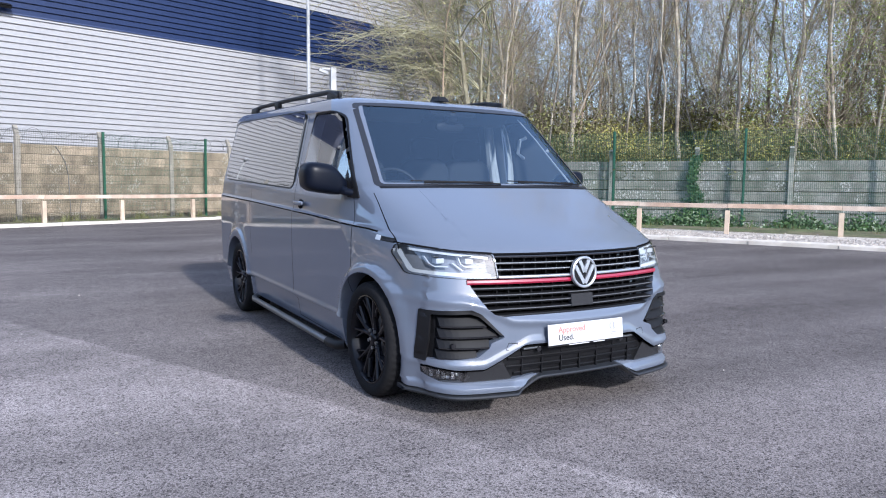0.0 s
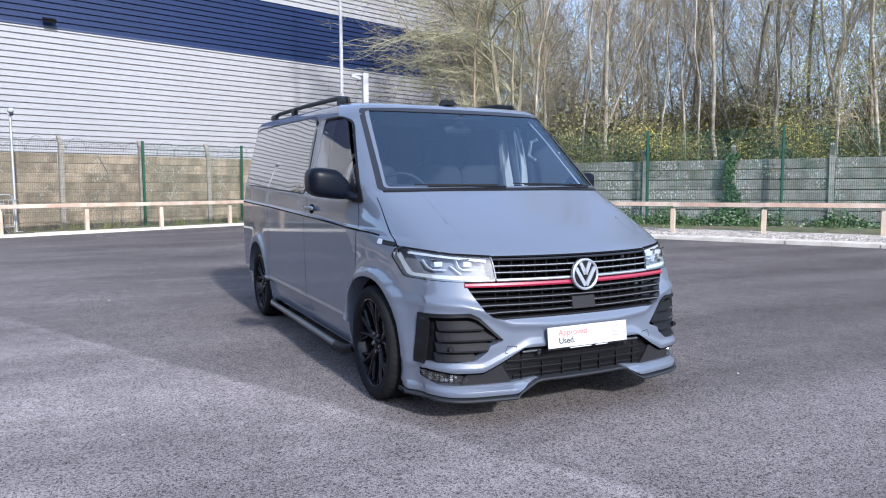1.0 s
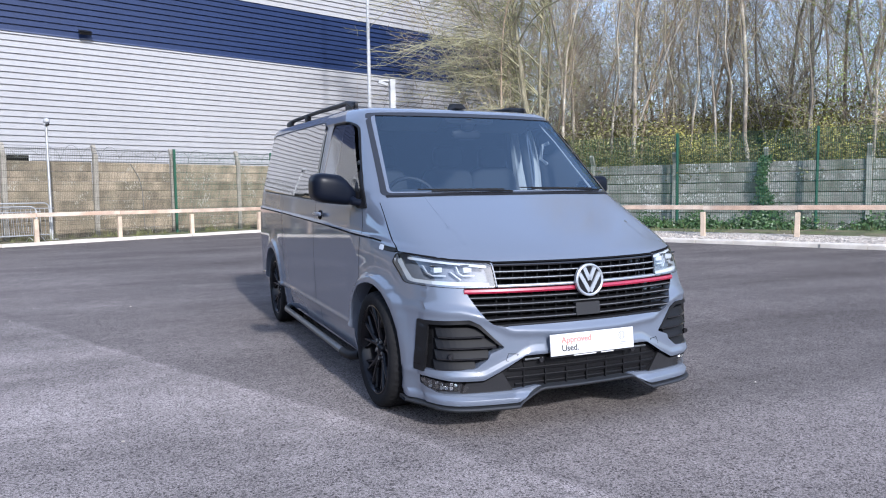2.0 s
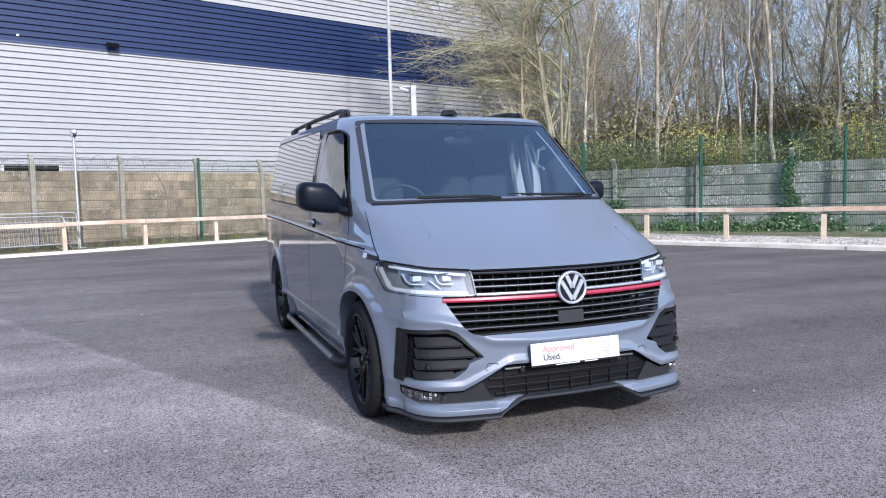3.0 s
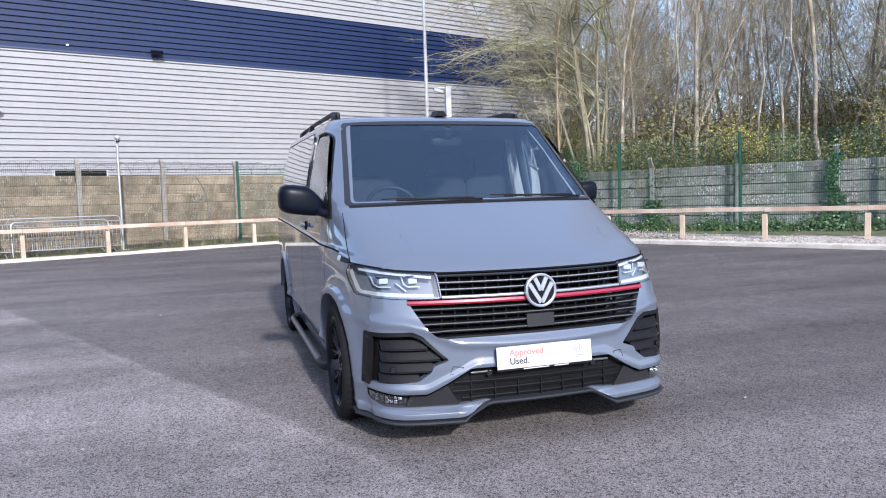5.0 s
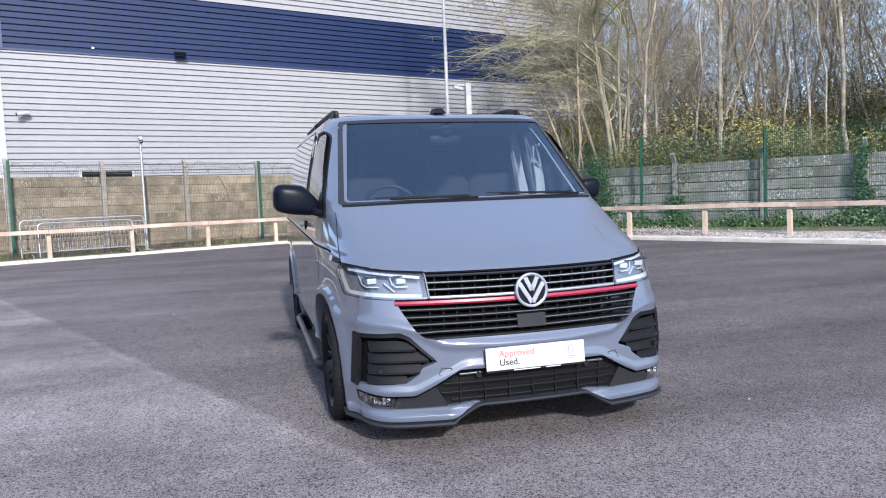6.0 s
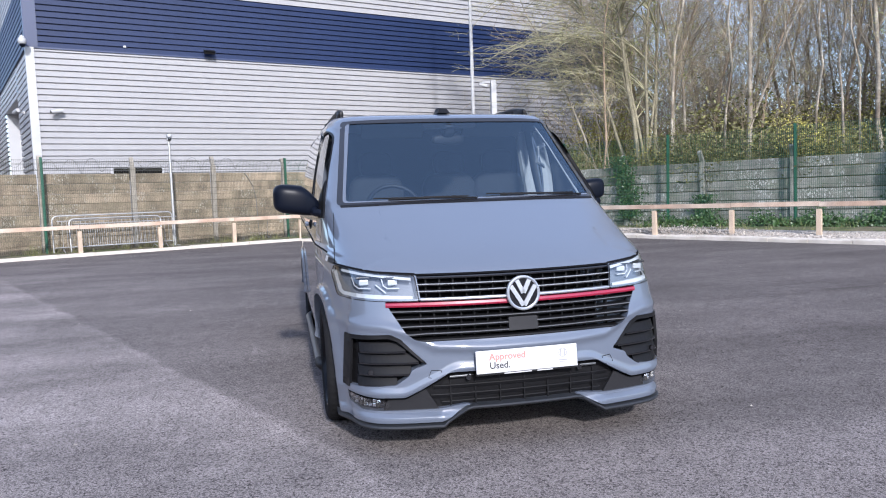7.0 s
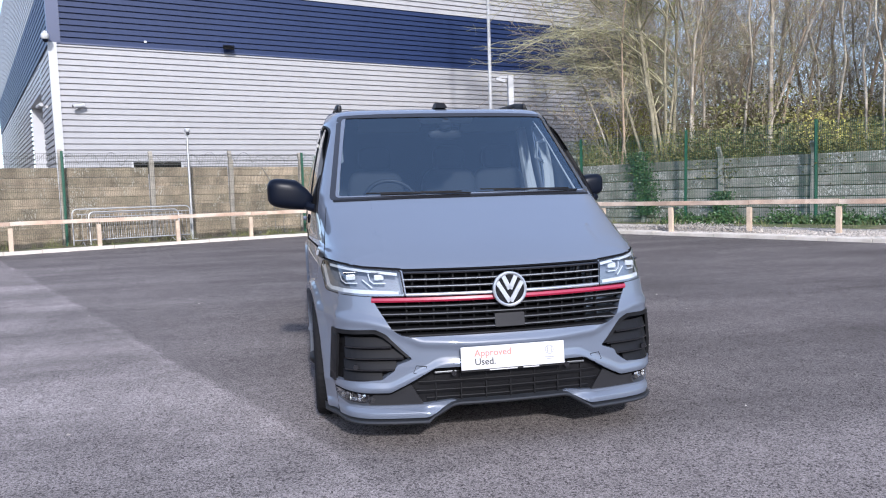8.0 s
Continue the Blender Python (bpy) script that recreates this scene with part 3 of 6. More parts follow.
def tall_post():
    root = tagged(empty("camera_post", YARD @ pose(6.40, 21.70, 0)), "stout white square steel post with a camera arm", "camera post")
    obj("post", box(-0.10, 0.10, -0.10, 0.10, 0, 5.45, 0.015), white_steel, root)
    obj("arm", box(-0.42, -0.10, -0.03, 0.03, 5.36, 5.42, 0.008), white_steel, root)
    obj("camera_body", moved(box(-0.17, 0.17, -0.06, 0.06, -0.05, 0.06, 0.02), pose(-0.36, -0.02, 5.28, 0, 18, -12)), white_steel, root, "white box camera")
    obj("camera_lens", moved(tube([(-0.19, 0, 0), (-0.16, 0, 0)], 0.04, 10), pose(-0.36, -0.02, 5.28, 0, 18, -12)), black_gloss, root)
    pole = tagged(empty("lamp_column", YARD @ pose(6.25, 24.0, 0)), "tall slim white lamp column", "lamp column")
    obj("shaft", tube([(0, 0, 0), (0, 0, 6), (0, 0, 13)], [0.085, 0.070, 0.045], 10), white_steel, pole, smooth=True)
    obj("door_panel", box(-0.05, 0.05, -0.088, -0.07, 0.6, 1.1, 0.004), white_steel, pole)


tall_post()


# ---- the warehouse ----
B_A = radians(17.5)
B_O = Vector((-10.02, 25.39, 0))
B_M = YARD @ Matrix.Translation(B_O) @ Matrix.Rotation(B_A, 4, "Z")           # local x along the front, local y into the building
PITCH = 0.2235


def cladding(length, z0, z1, along="x"):
    """Horizontally ribbed sheet on local y = 0 (or x = 0), ribs towards the yard."""
    prof = []
    z = z0
    while z < z1 - 1e-6:
        for dz, d in ((0.0, 0.0), (0.006, -0.065), (PITCH - 0.058, -0.065), (PITCH - 0.048, 0.0)):
            if z + dz <= z1:
                prof.append((d, z + dz))
        z += PITCH
    prof.append((0.0, z1))
    n = 24
    V, F = [], []
    for i in range(n + 1):
        t = length * i / n
        V += [((t, d, z) if along == "x" else (d, t, z)) for d, z in prof]
    m = len(prof)
    for i in range(n):
        for k in range(m - 1):
            F.append((i * m + k, (i + 1) * m + k, (i + 1) * m + k + 1, i * m + k + 1))
    return V, F


def warehouse():
    root = tagged(empty("warehouse", B_M), "large warehouse clad in pale grey ribbed sheet with a navy band", "warehouse", kind="structure")
    L, W, Z1, Z2, Z3 = 30.0, 40.0, 7.28, 9.74, 14.5
    obj("lower_cladding", cladding(L, 0.0, Z1), clad_white, root, "pale grey ribbed cladding")
    obj("blue_band", cladding(L, Z1, Z2), clad_blue, root, "navy blue ribbed cladding band")
    obj("upper_cladding", cladding(L, Z2, Z3), clad_white, root, "pale grey ribbed cladding")
    obj("band_drip", box(0, L, -0.075, -0.03, Z1 - 0.04, Z1 + 0.02), clad_trim_blue, root)
    obj("band_capping", box(0, L, -0.078, -0.03, Z2 - 0.02, Z2 + 0.05), clad_white, root)
    # the gable side
    A = Matrix.Rotation(radians(6.0), 4, "Z")
    door0, door1, door_z = 4.0, 10.0, 6.0
    for nm, za, zb, mt, y0, y1 in (("side_cladding", 0, Z1, clad_white, 0, door0), ("side_cladding", 0, Z1, clad_white, door1, W), ("side_cladding", door_z, Z1, clad_white, door0, door1),
                                   ("side_band", Z1, Z2, clad_blue, 0, W), ("side_upper_cladding", Z2, Z3, clad_white, 0, W)):
        g = moved(cladding(y1 - y0, za, zb, "y"), A @ Matrix.Translation((0, y0, 0)))
        obj(nm, g, mt, root)
    obj("door_reveal", moved(box(0.0, 0.7, door1 - 0.06, door1 + 0.03, 0, door_z), A), door_grey, root)
    obj("loading_door", moved(join(*[box(0.55, 0.62, door0, door1, k * 0.53, k * 0.53 + 0.52, 0.01) for k in range(11)]), A), door_grey, root, "pale grey sectional loading door")
    obj("door_head", moved(box(-0.05, 0.7, door0, door1, door_z, door_z + 0.08), A), door_grey, root)
    # corner flashings
    obj("corner_flashing", join(box(-0.085, 0.20, -0.085, -0.04, 0, Z1), moved(box(-0.085, -0.04, -0.06, 0.16, 0, Z1), A)), white_steel, root, "white corner flashing")
    obj("corner_flashing", join(box(-0.085, 0.34, -0.09, -0.04, Z1, Z2 + 4.5), moved(box(-0.09, -0.04, -0.07, 0.2, Z1, Z2 + 4.5), A)), clad_trim_blue, root, "blue corner flashing")
    obj("roof", join(moved(box(0, L, 0, W, Z3, Z3 + 0.15), Matrix.Identity(4))), door_grey, root)
    obj("back_wall", join(box(L - 0.2, L, 0, W, 0, Z3), box(0, L, W - 0.2, W, 0, Z3)), clad_white, root)
    obj("vent", join(box(2.55, 4.30, -0.10, -0.045, 2.40, 2.86), *[box(2.60, 4.25, -0.125, -0.09, 2.43 + 0.07 * k, 2.465 + 0.07 * k) for k in range(6)]), dark_vent, root, "dark louvred vent")
    obj("vent_frame", join(box(2.47, 2.55, -0.11, -0.045, 2.40, 2.88), box(4.30, 4.38, -0.11, -0.045, 2.40, 2.88)), door_grey, root)
    return root


warehouse()


def wall_camera(m, arm, label):
    root = tagged(empty("security_camera", B_M @ m), label, "security camera")
    obj("wall_plate", box(-0.07, 0.07, -0.06, 0.0, -0.10, 0.10, 0.01), white_steel, root)
    obj("arm", tube([(0, -0.05, 0), (0, -arm, 0.02), (0, -arm, -0.06)], 0.035, 8), white_steel, root, smooth=True)
    obj("housing", superell((0, -arm, -0.16), (0.14, 0.14, 0.14), 0.85, 16, 10), white_steel, root, smooth=True)
    obj("dome", superell((0, -arm, -0.27), (0.10, 0.10, 0.11), 0.95, 16, 10), mirror_shell, root, "smoked dome", smooth=True)
    return root


def bullet_camera(m, label):
    root = tagged(empty("bullet_camera", B_M @ m), label, "security camera")
    obj("wall_plate", box(-0.06, 0.06, -0.06, 0.0, -0.06, 0.06, 0.01), white_steel, root)
    obj("arm", tube([(0, -0.05, 0), (0.05, -0.18, 0.0)], 0.025, 8), white_steel, root, smooth=True)
    obj("body", tube([(0.22, -0.25, 0.06), (-0.16, -0.34, 0.0)], 0.075, 12), white_steel, root, smooth=True)
    obj("lens", tube([(-0.16, -0.34, 0.0), (-0.175, -0.345, -0.003)], 0.06, 12), black_gloss, root)
    return root


wall_camera(pose(-0.15, -0.04, 7.55), 0.42, "white dome camera on the warehouse corner")
bullet_camera(pose(0.75, -0.036, 4.92), "white bullet camera on the warehouse wall")
bullet_camera(pose(-0.24, 1.5, 5.1, 0, 0, -84), "white bullet camera beside the loading door")


def floodlight(m):
    root = tagged(empty("floodlight", B_M @ m), "black floodlight on a short bracket on the blue band", "floodlight")
    obj("bracket", box(-0.04, 0.04, -0.22, 0.0, -0.02, 0.02), black_satin, root)
    obj("head", moved(box(-0.21, 0.21, -0.14, 0.08, -0.06, 0.06, 0.02), pose(0, -0.28, -0.06, 22, 0, 0)), black_satin, root)
    obj("visor", moved(box(-0.22, 0.22, -0.17, 0.08, 0.06, 0.075), pose(0, -0.28, -0.06, 22, 0, 0)), black_satin, root)
    return root


floodlight(pose(6.35, -0.036, 7.52))
sticker = tagged(empty("wall_sensor", B_M @ pose(3.25, -0.036, 7.50)), "small white sensor on the blue band", "sensor")
obj("case", box(-0.05, 0.05, -0.08, 0, -0.04, 0.04, 0.012), galv, sticker)


# ---- the van ----
from mathutils.bvhtree import BVHTree
from mathutils.geometry import delaunay_2d_cdt


def curve(points, smooth=0.02):
    """A smoothed piecewise line through (z, value) points."""
    zs = np.array([p[0] for p in points])
    vs = np.array([p[1] for p in points])
    grid = np.arange(zs[0] - 0.2, zs[-1] + 0.2, 0.002)
    raw = np.interp(grid, zs, vs)
    k = np.exp(-0.5 * (np.arange(-60, 61) * 0.002 / max(smooth, 1e-4)) ** 2)
    pad = np.pad(raw, 60, mode="edge")
    sm = np.convolve(pad, k / k.sum(), mode="valid")
    return lambda z: float(np.interp(z, grid, sm))


FRONT = curve([(0.10, 0.05), (0.20, 0.030), (0.30, 0.015), (0.42, 0.012), (0.52, 0.022), (0.60, 0.030), (0.75, 0.048), (0.86, 0.055), (0.895, 0.070), (0.925, 0.110), (0.96, 0.185), (1.00, 0.275),
               (1.10, 0.525), (1.20, 0.775), (1.235, 0.860), (1.26, 0.895), (1.80, 1.505), (1.83, 1.555), (1.85, 1.63), (1.868, 1.80), (1.882, 2.15), (1.890, 2.6)], 0.012)
BOW = curve([(0.2, 0.17), (0.60, 0.20), (0.75, 0.25), (0.90, 0.33), (1.00, 0.25), (1.10, 0.17), (1.20, 0.12), (1.25, 0.10), (1.80, 0.11)], 0.03)
CORNER = curve([(0.2, 0.62), (0.60, 0.68), (0.80, 0.75), (1.0, 0.72), (1.10, 0.62), (1.20, 0.36), (1.26, 0.24), (1.80, 0.22)], 0.03)
HALF = curve([(0.15, 0.920), (0.30, 0.940), (0.45, 0.948), (0.80, 0.957), (1.05, 0.955), (1.18, 0.940), (1.26, 0.922), (1.50, 0.873), (1.72, 0.825), (1.80, 0.796), (1.84, 0.765), (1.86, 0.73), (1.875, 0.66), (1.888, 0.50)], 0.015)
REAR = curve([(0.15, 4.90), (0.4, 4.96), (0.9, 4.96), (1.2, 4.93), (1.8, 4.80), (1.86, 4.70), (1.88, 4.4), (1.89, 4.0)], 0.012)
POW = 16
WHEELS_Y, WHEEL_Z, WHEEL_X = (0.82, 3.92), 0.338, 0.950


def low_edge(x, y):
    """Height of the body's lower edge."""
    if y > 0.75:
        return 0.235
    a = abs(x)
    return 0.175 + 0.065 * min(1, max(0, (0.42 - a) / 0.13)) + 0.06 * min(1, max(0, (y - 0.45) / 0.3))


def shape(x, y, z):
    """Creases, flares and sculpting on the plain lofted form."""
    sg = -1 if x < 0 else 1
    a = abs(x)

    def step(v):
        v = min(1, max(0, v))
        return v * v * (3 - 2 * v)
    if y > 0.30 and a > 0.6:
        zc = float(np.interp(y, (0.35, 0.48, 0.87, 1.88, 3.37, 4.6), (0.943, 0.953, 0.990, 1.032, 1.033, 1.030)))
        if z < 1.75:
            a -= 0.013 * step((z - zc) / 0.022) * step((y - 0.35) / 0.25)
        a -= 0.030 * step((0.420 - z) / 0.022) * step((y - 0.9) / 0.3)
        a += 0.010 * math.exp(-((z - 0.430) / 0.018) ** 2) * step((y - 0.9) / 0.3)
        for wy in WHEELS_Y:
            r = math.hypot(y - wy, z - WHEEL_Z)
            a += (0.017 * step((0.453 - r) / 0.016) * step((r - 0.34) / 0.02) + 0.009 * math.exp(-((r - 0.42) / 0.06) ** 2)) * step((1.1 - z) / 0.4)
        a -= 0.012 * ((y - 2.6) / 2.4) ** 4
    if y < 0.75 and z < 0.75:
        zr = float(np.interp(a, (0.0, 0.20, 0.45, 0.60, 0.70, 0.9), (0.53, 0.53, 0.545, 0.622, 0.648, 0.655)))
        y -= 0.020 * math.exp(-((z - zr) / 0.026) ** 2)
        zs = float(np.interp(a, (0.0, 0.35, 0.50, 0.60, 0.9), (0.43, 0.43, 0.365, 0.318, 0.322)))
        y -= 0.012 * math.exp(-((z - zs) / 0.020) ** 2)
        y -= 0.035 * step((0.225 - z) / 0.03) * step((a - 0.28) / 0.12)
    z += 0.032 * max(0, y - 1.7) * step((z - 0.45) / 0.7)      # the body stands nose-down
    return (sg * a, y, z)


def levels():
    zs = list(np.arange(0.15, 0.88, 0.0095)) + list(np.arange(0.88, 1.262, 0.0075)) + list(np.arange(1.27, 1.80, 0.022)) + list(np.arange(1.80, 1.8905, 0.005))
    return [float(z) for z in zs]


def outline(z, inset=0.0, y_min=None, y_max=None, nf=64, ns=220, nr=14):
    """Half a plan outline at height z: centre front, corner, side, rear corner, centre rear."""
    W, yf, yr = HALF(z) - inset, FRONT(z) + inset, REAR(z) - inset
    A, C = BOW(z), CORNER(z)
    pts = []
    for i in range(nf + 1):
        t = i / nf
        x = W * (1 - (1 - t) ** 1.9)
        pts.append((x, yf + A * x * x + C * (x / W) ** POW))
    y0 = pts[-1][1]
    y1 = max(yr - 0.28, y0 + 0.3)
    for i in range(1, ns + 1):
        pts.append((W, y0 + (y1 - y0) * i / ns))
    for i in range(1, nr + 1):
        x = W * (1 - i / nr)
        pts.append((x, yr - 0.02 * x * x - (yr - y1 - 0.02 * W * W) * (x / W) ** 10))
    if y_min is not None:
        pts = [(x, min(max(y, y_min), y_max)) for x, y in pts]
    return pts


def loft(inset=0.0, zs=None, y_min=None, y_max=None, sculpt=True, nf=64, ns=220, nr=14):
    V, F = [], []
    zs = zs or levels()
    for z in zs:
        half = outline(z, inset, y_min, y_max, nf, ns, nr)
        ring = half + [(-x, y) for x, y in half[-2:0:-1]]
        for x, y in ring:
            zz = z
            if sculpt:
                lo = low_edge(x, y)
                zz = z + (lo - 0.15) * max(0.0, (0.62 - z) / 0.47)
                V.append(shape(x, y, zz))
            else:
                V.append((x, y, zz))
    n = len(V) // len(zs)
    for j in range(len(zs) - 1):
        for i in range(n):
            F.append((j * n + i, j * n + (i + 1) % n, (j + 1) * n + (i + 1) % n, (j + 1) * n + i))
    F.append(tuple(range(n))[::-1])
    F.append(tuple(range((len(zs) - 1) * n, len(zs) * n)))
    return V, F


def fixed(g):
    """The same closed mesh with its faces turned outwards."""
    bm = bmesh.new()
    vs = [bm.verts.new(p) for p in g[0]]
    for f in g[1]:
        try:
            bm.faces.new([vs[i] for i in f])
        except ValueError:
            pass
    bmesh.ops.recalc_face_normals(bm, faces=bm.faces[:])
    bm.verts.index_update()
    out = [tuple(v.co) for v in bm.verts], [tuple(v.index for v in f.verts) for f in bm.faces]
    bm.free()
    return out


SKIN = fixed(loft())
TREE = BVHTree.FromPolygons(SKIN[0], SKIN[1])


def on_front(x, z):
    hit = TREE.ray_cast(Vector((x, -3, z)), Vector((0, 1, 0)))
    return (hit[0], hit[1]) if hit[0] else (Vector((x, 0.5, z)), Vector((0, -1, 0)))


def on_side(sg):
    def f(y, z):
        hit = TREE.ray_cast(Vector((sg * 3, y, z)), Vector((-sg, 0, 0)))
        return (hit[0], hit[1]) if hit[0] else (Vector((sg * 0.9, y, z)), Vector((sg, 0, 0)))
    return f


def on_top(x, y):
    hit = TREE.ray_cast(Vector((x, y, 4)), Vector((0, 0, -1)))
    return (hit[0], hit[1]) if hit[0] else (Vector((x, y, 1.2)), Vector((0, 0, 1)))


def smooth_side(sg, poly):
    """The side as one smooth curved sheet below an outline, for panes."""
    f = on_side(sg)
    rows, xs = [], []
    for i in range(25):
        for j in range(13):
            y = min(p[0] for p in poly) + (max(p[0] for p in poly) - min(p[0] for p in poly)) * i / 24
            z = min(p[1] for p in poly) + (max(p[1] for p in poly) - min(p[1] for p in poly)) * j / 12
            if inside((y, z), poly):
                rows.append((1, y, z, y * y, z * z, y * z))
                xs.append(f(y, z)[0].x)
    k = np.linalg.lstsq(np.array(rows), np.array(xs), rcond=None)[0]

    z0, z1 = min(p[1] for p in poly), max(p[1] for p in poly)
    zm, zh = (z0 + z1) / 2, (z1 - z0) / 2
    bow = 0.013 * sg                                   # the glass is bowed from sill to roof

    def g(y, z):
        n = Vector((1, -(k[1] + 2 * k[3] * y + k[5] * z), -(k[2] + 2 * k[4] * z + k[5] * y) + 2 * bow * (z - zm) / zh ** 2)).normalized() * sg
        u = k[0] + k[1] * y + k[2] * z + k[3] * y * y + k[4] * z * z + k[5] * y * z
        return Vector((u + bow * (1 - ((z - zm) / zh) ** 2), y, z)), n
    return g


def rounded(pts, r, n=5):
    out = []
    m = len(pts)
    for i in range(m):
        p, a, b = Vector(pts[i]), Vector(pts[i - 1]), Vector(pts[(i + 1) % m])
        u, v = (a - p), (b - p)
        k = min(r, u.length * 0.45, v.length * 0.45)
        s, e = p + u.normalized() * k, p + v.normalized() * k
        for j in range(n + 1):
            t = j / n
            out.append(tuple(s * (1 - t) ** 2 + p * 2 * t * (1 - t) + e * t * t))
    return out


def dense(pts, step):
    out = []
    for i in range(len(pts)):
        a, b = Vector(pts[i]), Vector(pts[(i + 1) % len(pts)])
        k = max(1, int(math.ceil((b - a).length / step)))
        out += [tuple(a.lerp(b, j / k)) for j in range(k)]
    return out


def mirror_x(pts):
    return [(-x, z) for x, z in reversed(pts)]


def inside(p, poly):
    c = False
    for i in range(len(poly)):
        (x1, y1), (x2, y2) = poly[i], poly[i - 1]
        if (y1 > p[1]) != (y2 > p[1]) and p[0] < (x2 - x1) * (p[1] - y1) / (y2 - y1) + x1:
            c = not c
    return c


def fill(loops, step):
    """Triangles that fill loops[0] less the other loops, with inner points every step metres."""
    pts, edges = [], []
    loops = [dense(l, step) for l in loops]
    for l in loops:
        o = len(pts)
        pts += [Vector(p) for p in l]
        edges += [(o + i, o + (i + 1) % len(l)) for i in range(len(l))]
    xs, zs = [p[0] for p in loops[0]], [p[1] for p in loops[0]]
    x = min(xs) + step * 0.5
    while x < max(xs):
        z = min(zs) + step * 0.5
        while z < max(zs):
            if inside((x, z), loops[0]) and not any(inside((x, z), h) for h in loops[1:]):
                if min((x - p.x) ** 2 + (z - p.y) ** 2 for p in pts[:sum(len(l) for l in loops)]) > (0.45 * step) ** 2:
                    pts.append(Vector((x, z)))
            z += step
        x += step
    v, _, f, *_ = delaunay_2d_cdt(pts, edges, [], 1, 1e-6)
    keep = []
    for q in f:
        c = ((v[q[0]].x + v[q[1]].x + v[q[2]].x) / 3, (v[q[0]].y + v[q[1]].y + v[q[2]].y) / 3)
        if inside(c, loops[0]) and not any(inside(c, h) for h in loops[1:]):
            keep.append(tuple(q))
    return [tuple(p) for p in v], keep, loops


def skin_panel(loops, where, off=0.003, thick=0.0, step=0.04, direction=None):
    """A sheet laid on the body: off metres proud of it (minus: sunk); with a thickness it gets a back and rims."""
    pv, pf, _ = fill(loops, step)
    top, nrm = [], []
    for a, b in pv:
        p, n = where(a, b)
        d = Vector(direction) if direction else n
        top.append(p + d * off)
        nrm.append(d)
    F = []
    for f in pf:
        n = (top[f[1]] - top[f[0]]).cross(top[f[2]] - top[f[0]])
        F.append(f if n.dot(nrm[f[0]]) > 0 else f[::-1])
    V = list(top)
    if thick:
        k = len(V)
        V += [p - n * thick for p, n in zip(top, nrm)]
        cnt = {}
        for f in F:
            for i in range(3):
                e = (f[i], f[(i + 1) % 3])
                cnt[e] = cnt.get(e, 0) + 1
        back = [tuple(i + k for i in f[::-1]) for f in F]
        rims = [(e[1], e[0], e[0] + k, e[1] + k) for e in cnt if (e[1], e[0]) not in cnt]
        F = F + back + rims
    return [tuple(p) for p in V], F


def ribbon(points, where, width=0.006, off=0.0012):
    """A narrow strip along a line on the body: a panel gap."""
    P = []
    pts = [Vector(p) for p in points]
    line = []
    for i in range(len(pts) - 1):
        k = max(1, int((pts[i + 1] - pts[i]).length / 0.03))
        line += [pts[i].lerp(pts[i + 1], j / k) for j in range(k)]
    line.append(pts[-1])
    V, F = [], []
    for i, p in enumerate(line):
        d = (line[min(i + 1, len(line) - 1)] - line[max(i - 1, 0)]).normalized()
        s = Vector((-d.y, d.x)) * width / 2
        for q in (p - s, p + s):
            c, n = where(q.x, q.y)
            V.append(tuple(c + n * off))
    for i in range(len(line) - 1):
        F.append((2 * i, 2 * i + 1, 2 * i + 3, 2 * i + 2))
    return V, F


def sweep_front(xs, z_of, section, sink=0.0):
    """A bar across the nose: section points are (forward, up)."""
    V, F = [], []
    n = len(section)
    for x in xs:
        z = z_of(x)
        p, _ = on_front(x, z)
        V += [(x, p.y + sink - a, z + b) for a, b in section]
    for i in range(len(xs) - 1):
        for k in range(n):
            F.append((i * n + k, i * n + (k + 1) % n, (i + 1) * n + (k + 1) % n, (i + 1) * n + k))
    F.append(tuple(range(n))[::-1])
    F.append(tuple(range((len(xs) - 1) * n, len(xs) * n)))
    return V, F


def span(a, b, n):
    return [a + (b - a) * i / n for i in range(n + 1)]


# outlines on the nose (x, z)
GRILLE = [(-0.515, 0.884), (0.515, 0.884), (0.500, 0.757), (0.672, 0.757), (0.645, 0.705), (0.585, 0.605), (0.545, 0.572), (0.49, 0.560), (-0.49, 0.560), (-0.545, 0.572), (-0.585, 0.605), (-0.645, 0.705), (-0.672, 0.757), (-0.500, 0.757)]
LAMP = [(0.523, 0.884), (0.70, 0.898), (0.878, 0.926), (0.893, 0.88), (0.874, 0.778), (0.70, 0.767), (0.508, 0.764)]
DUCT = [(0.848, 0.592), (0.66, 0.598), (0.615, 0.575), (0.487, 0.452), (0.565, 0.425), (0.575, 0.398), (0.64, 0.352), (0.868, 0.338)]
INTAKE_R = [(0.862, 0.306), (0.74, 0.290), (0.60, 0.290), (0.51, 0.335), (0.385, 0.408)]
INTAKE_B = [(0.24, 0.226), (0.30, 0.240), (0.45, 0.224), (0.80, 0.222), (0.855, 0.25)]
INTAKE = INTAKE_R + [(-x, z) for x, z in INTAKE_R[::-1]] + [(-x, z) for x, z in INTAKE_B[::-1]] + INTAKE_B
SCREEN = [(-0.786, 1.251), (0.786, 1.251), (0.697, 1.776), (-0.697, 1.776)]
SCREEN_BLACK = [(-0.820, 1.238), (-0.4, 1.243), (0.4, 1.243), (0.820, 1.238), (0.722, 1.795), (0.4, 1.803), (-0.4, 1.803), (-0.722, 1.795)]
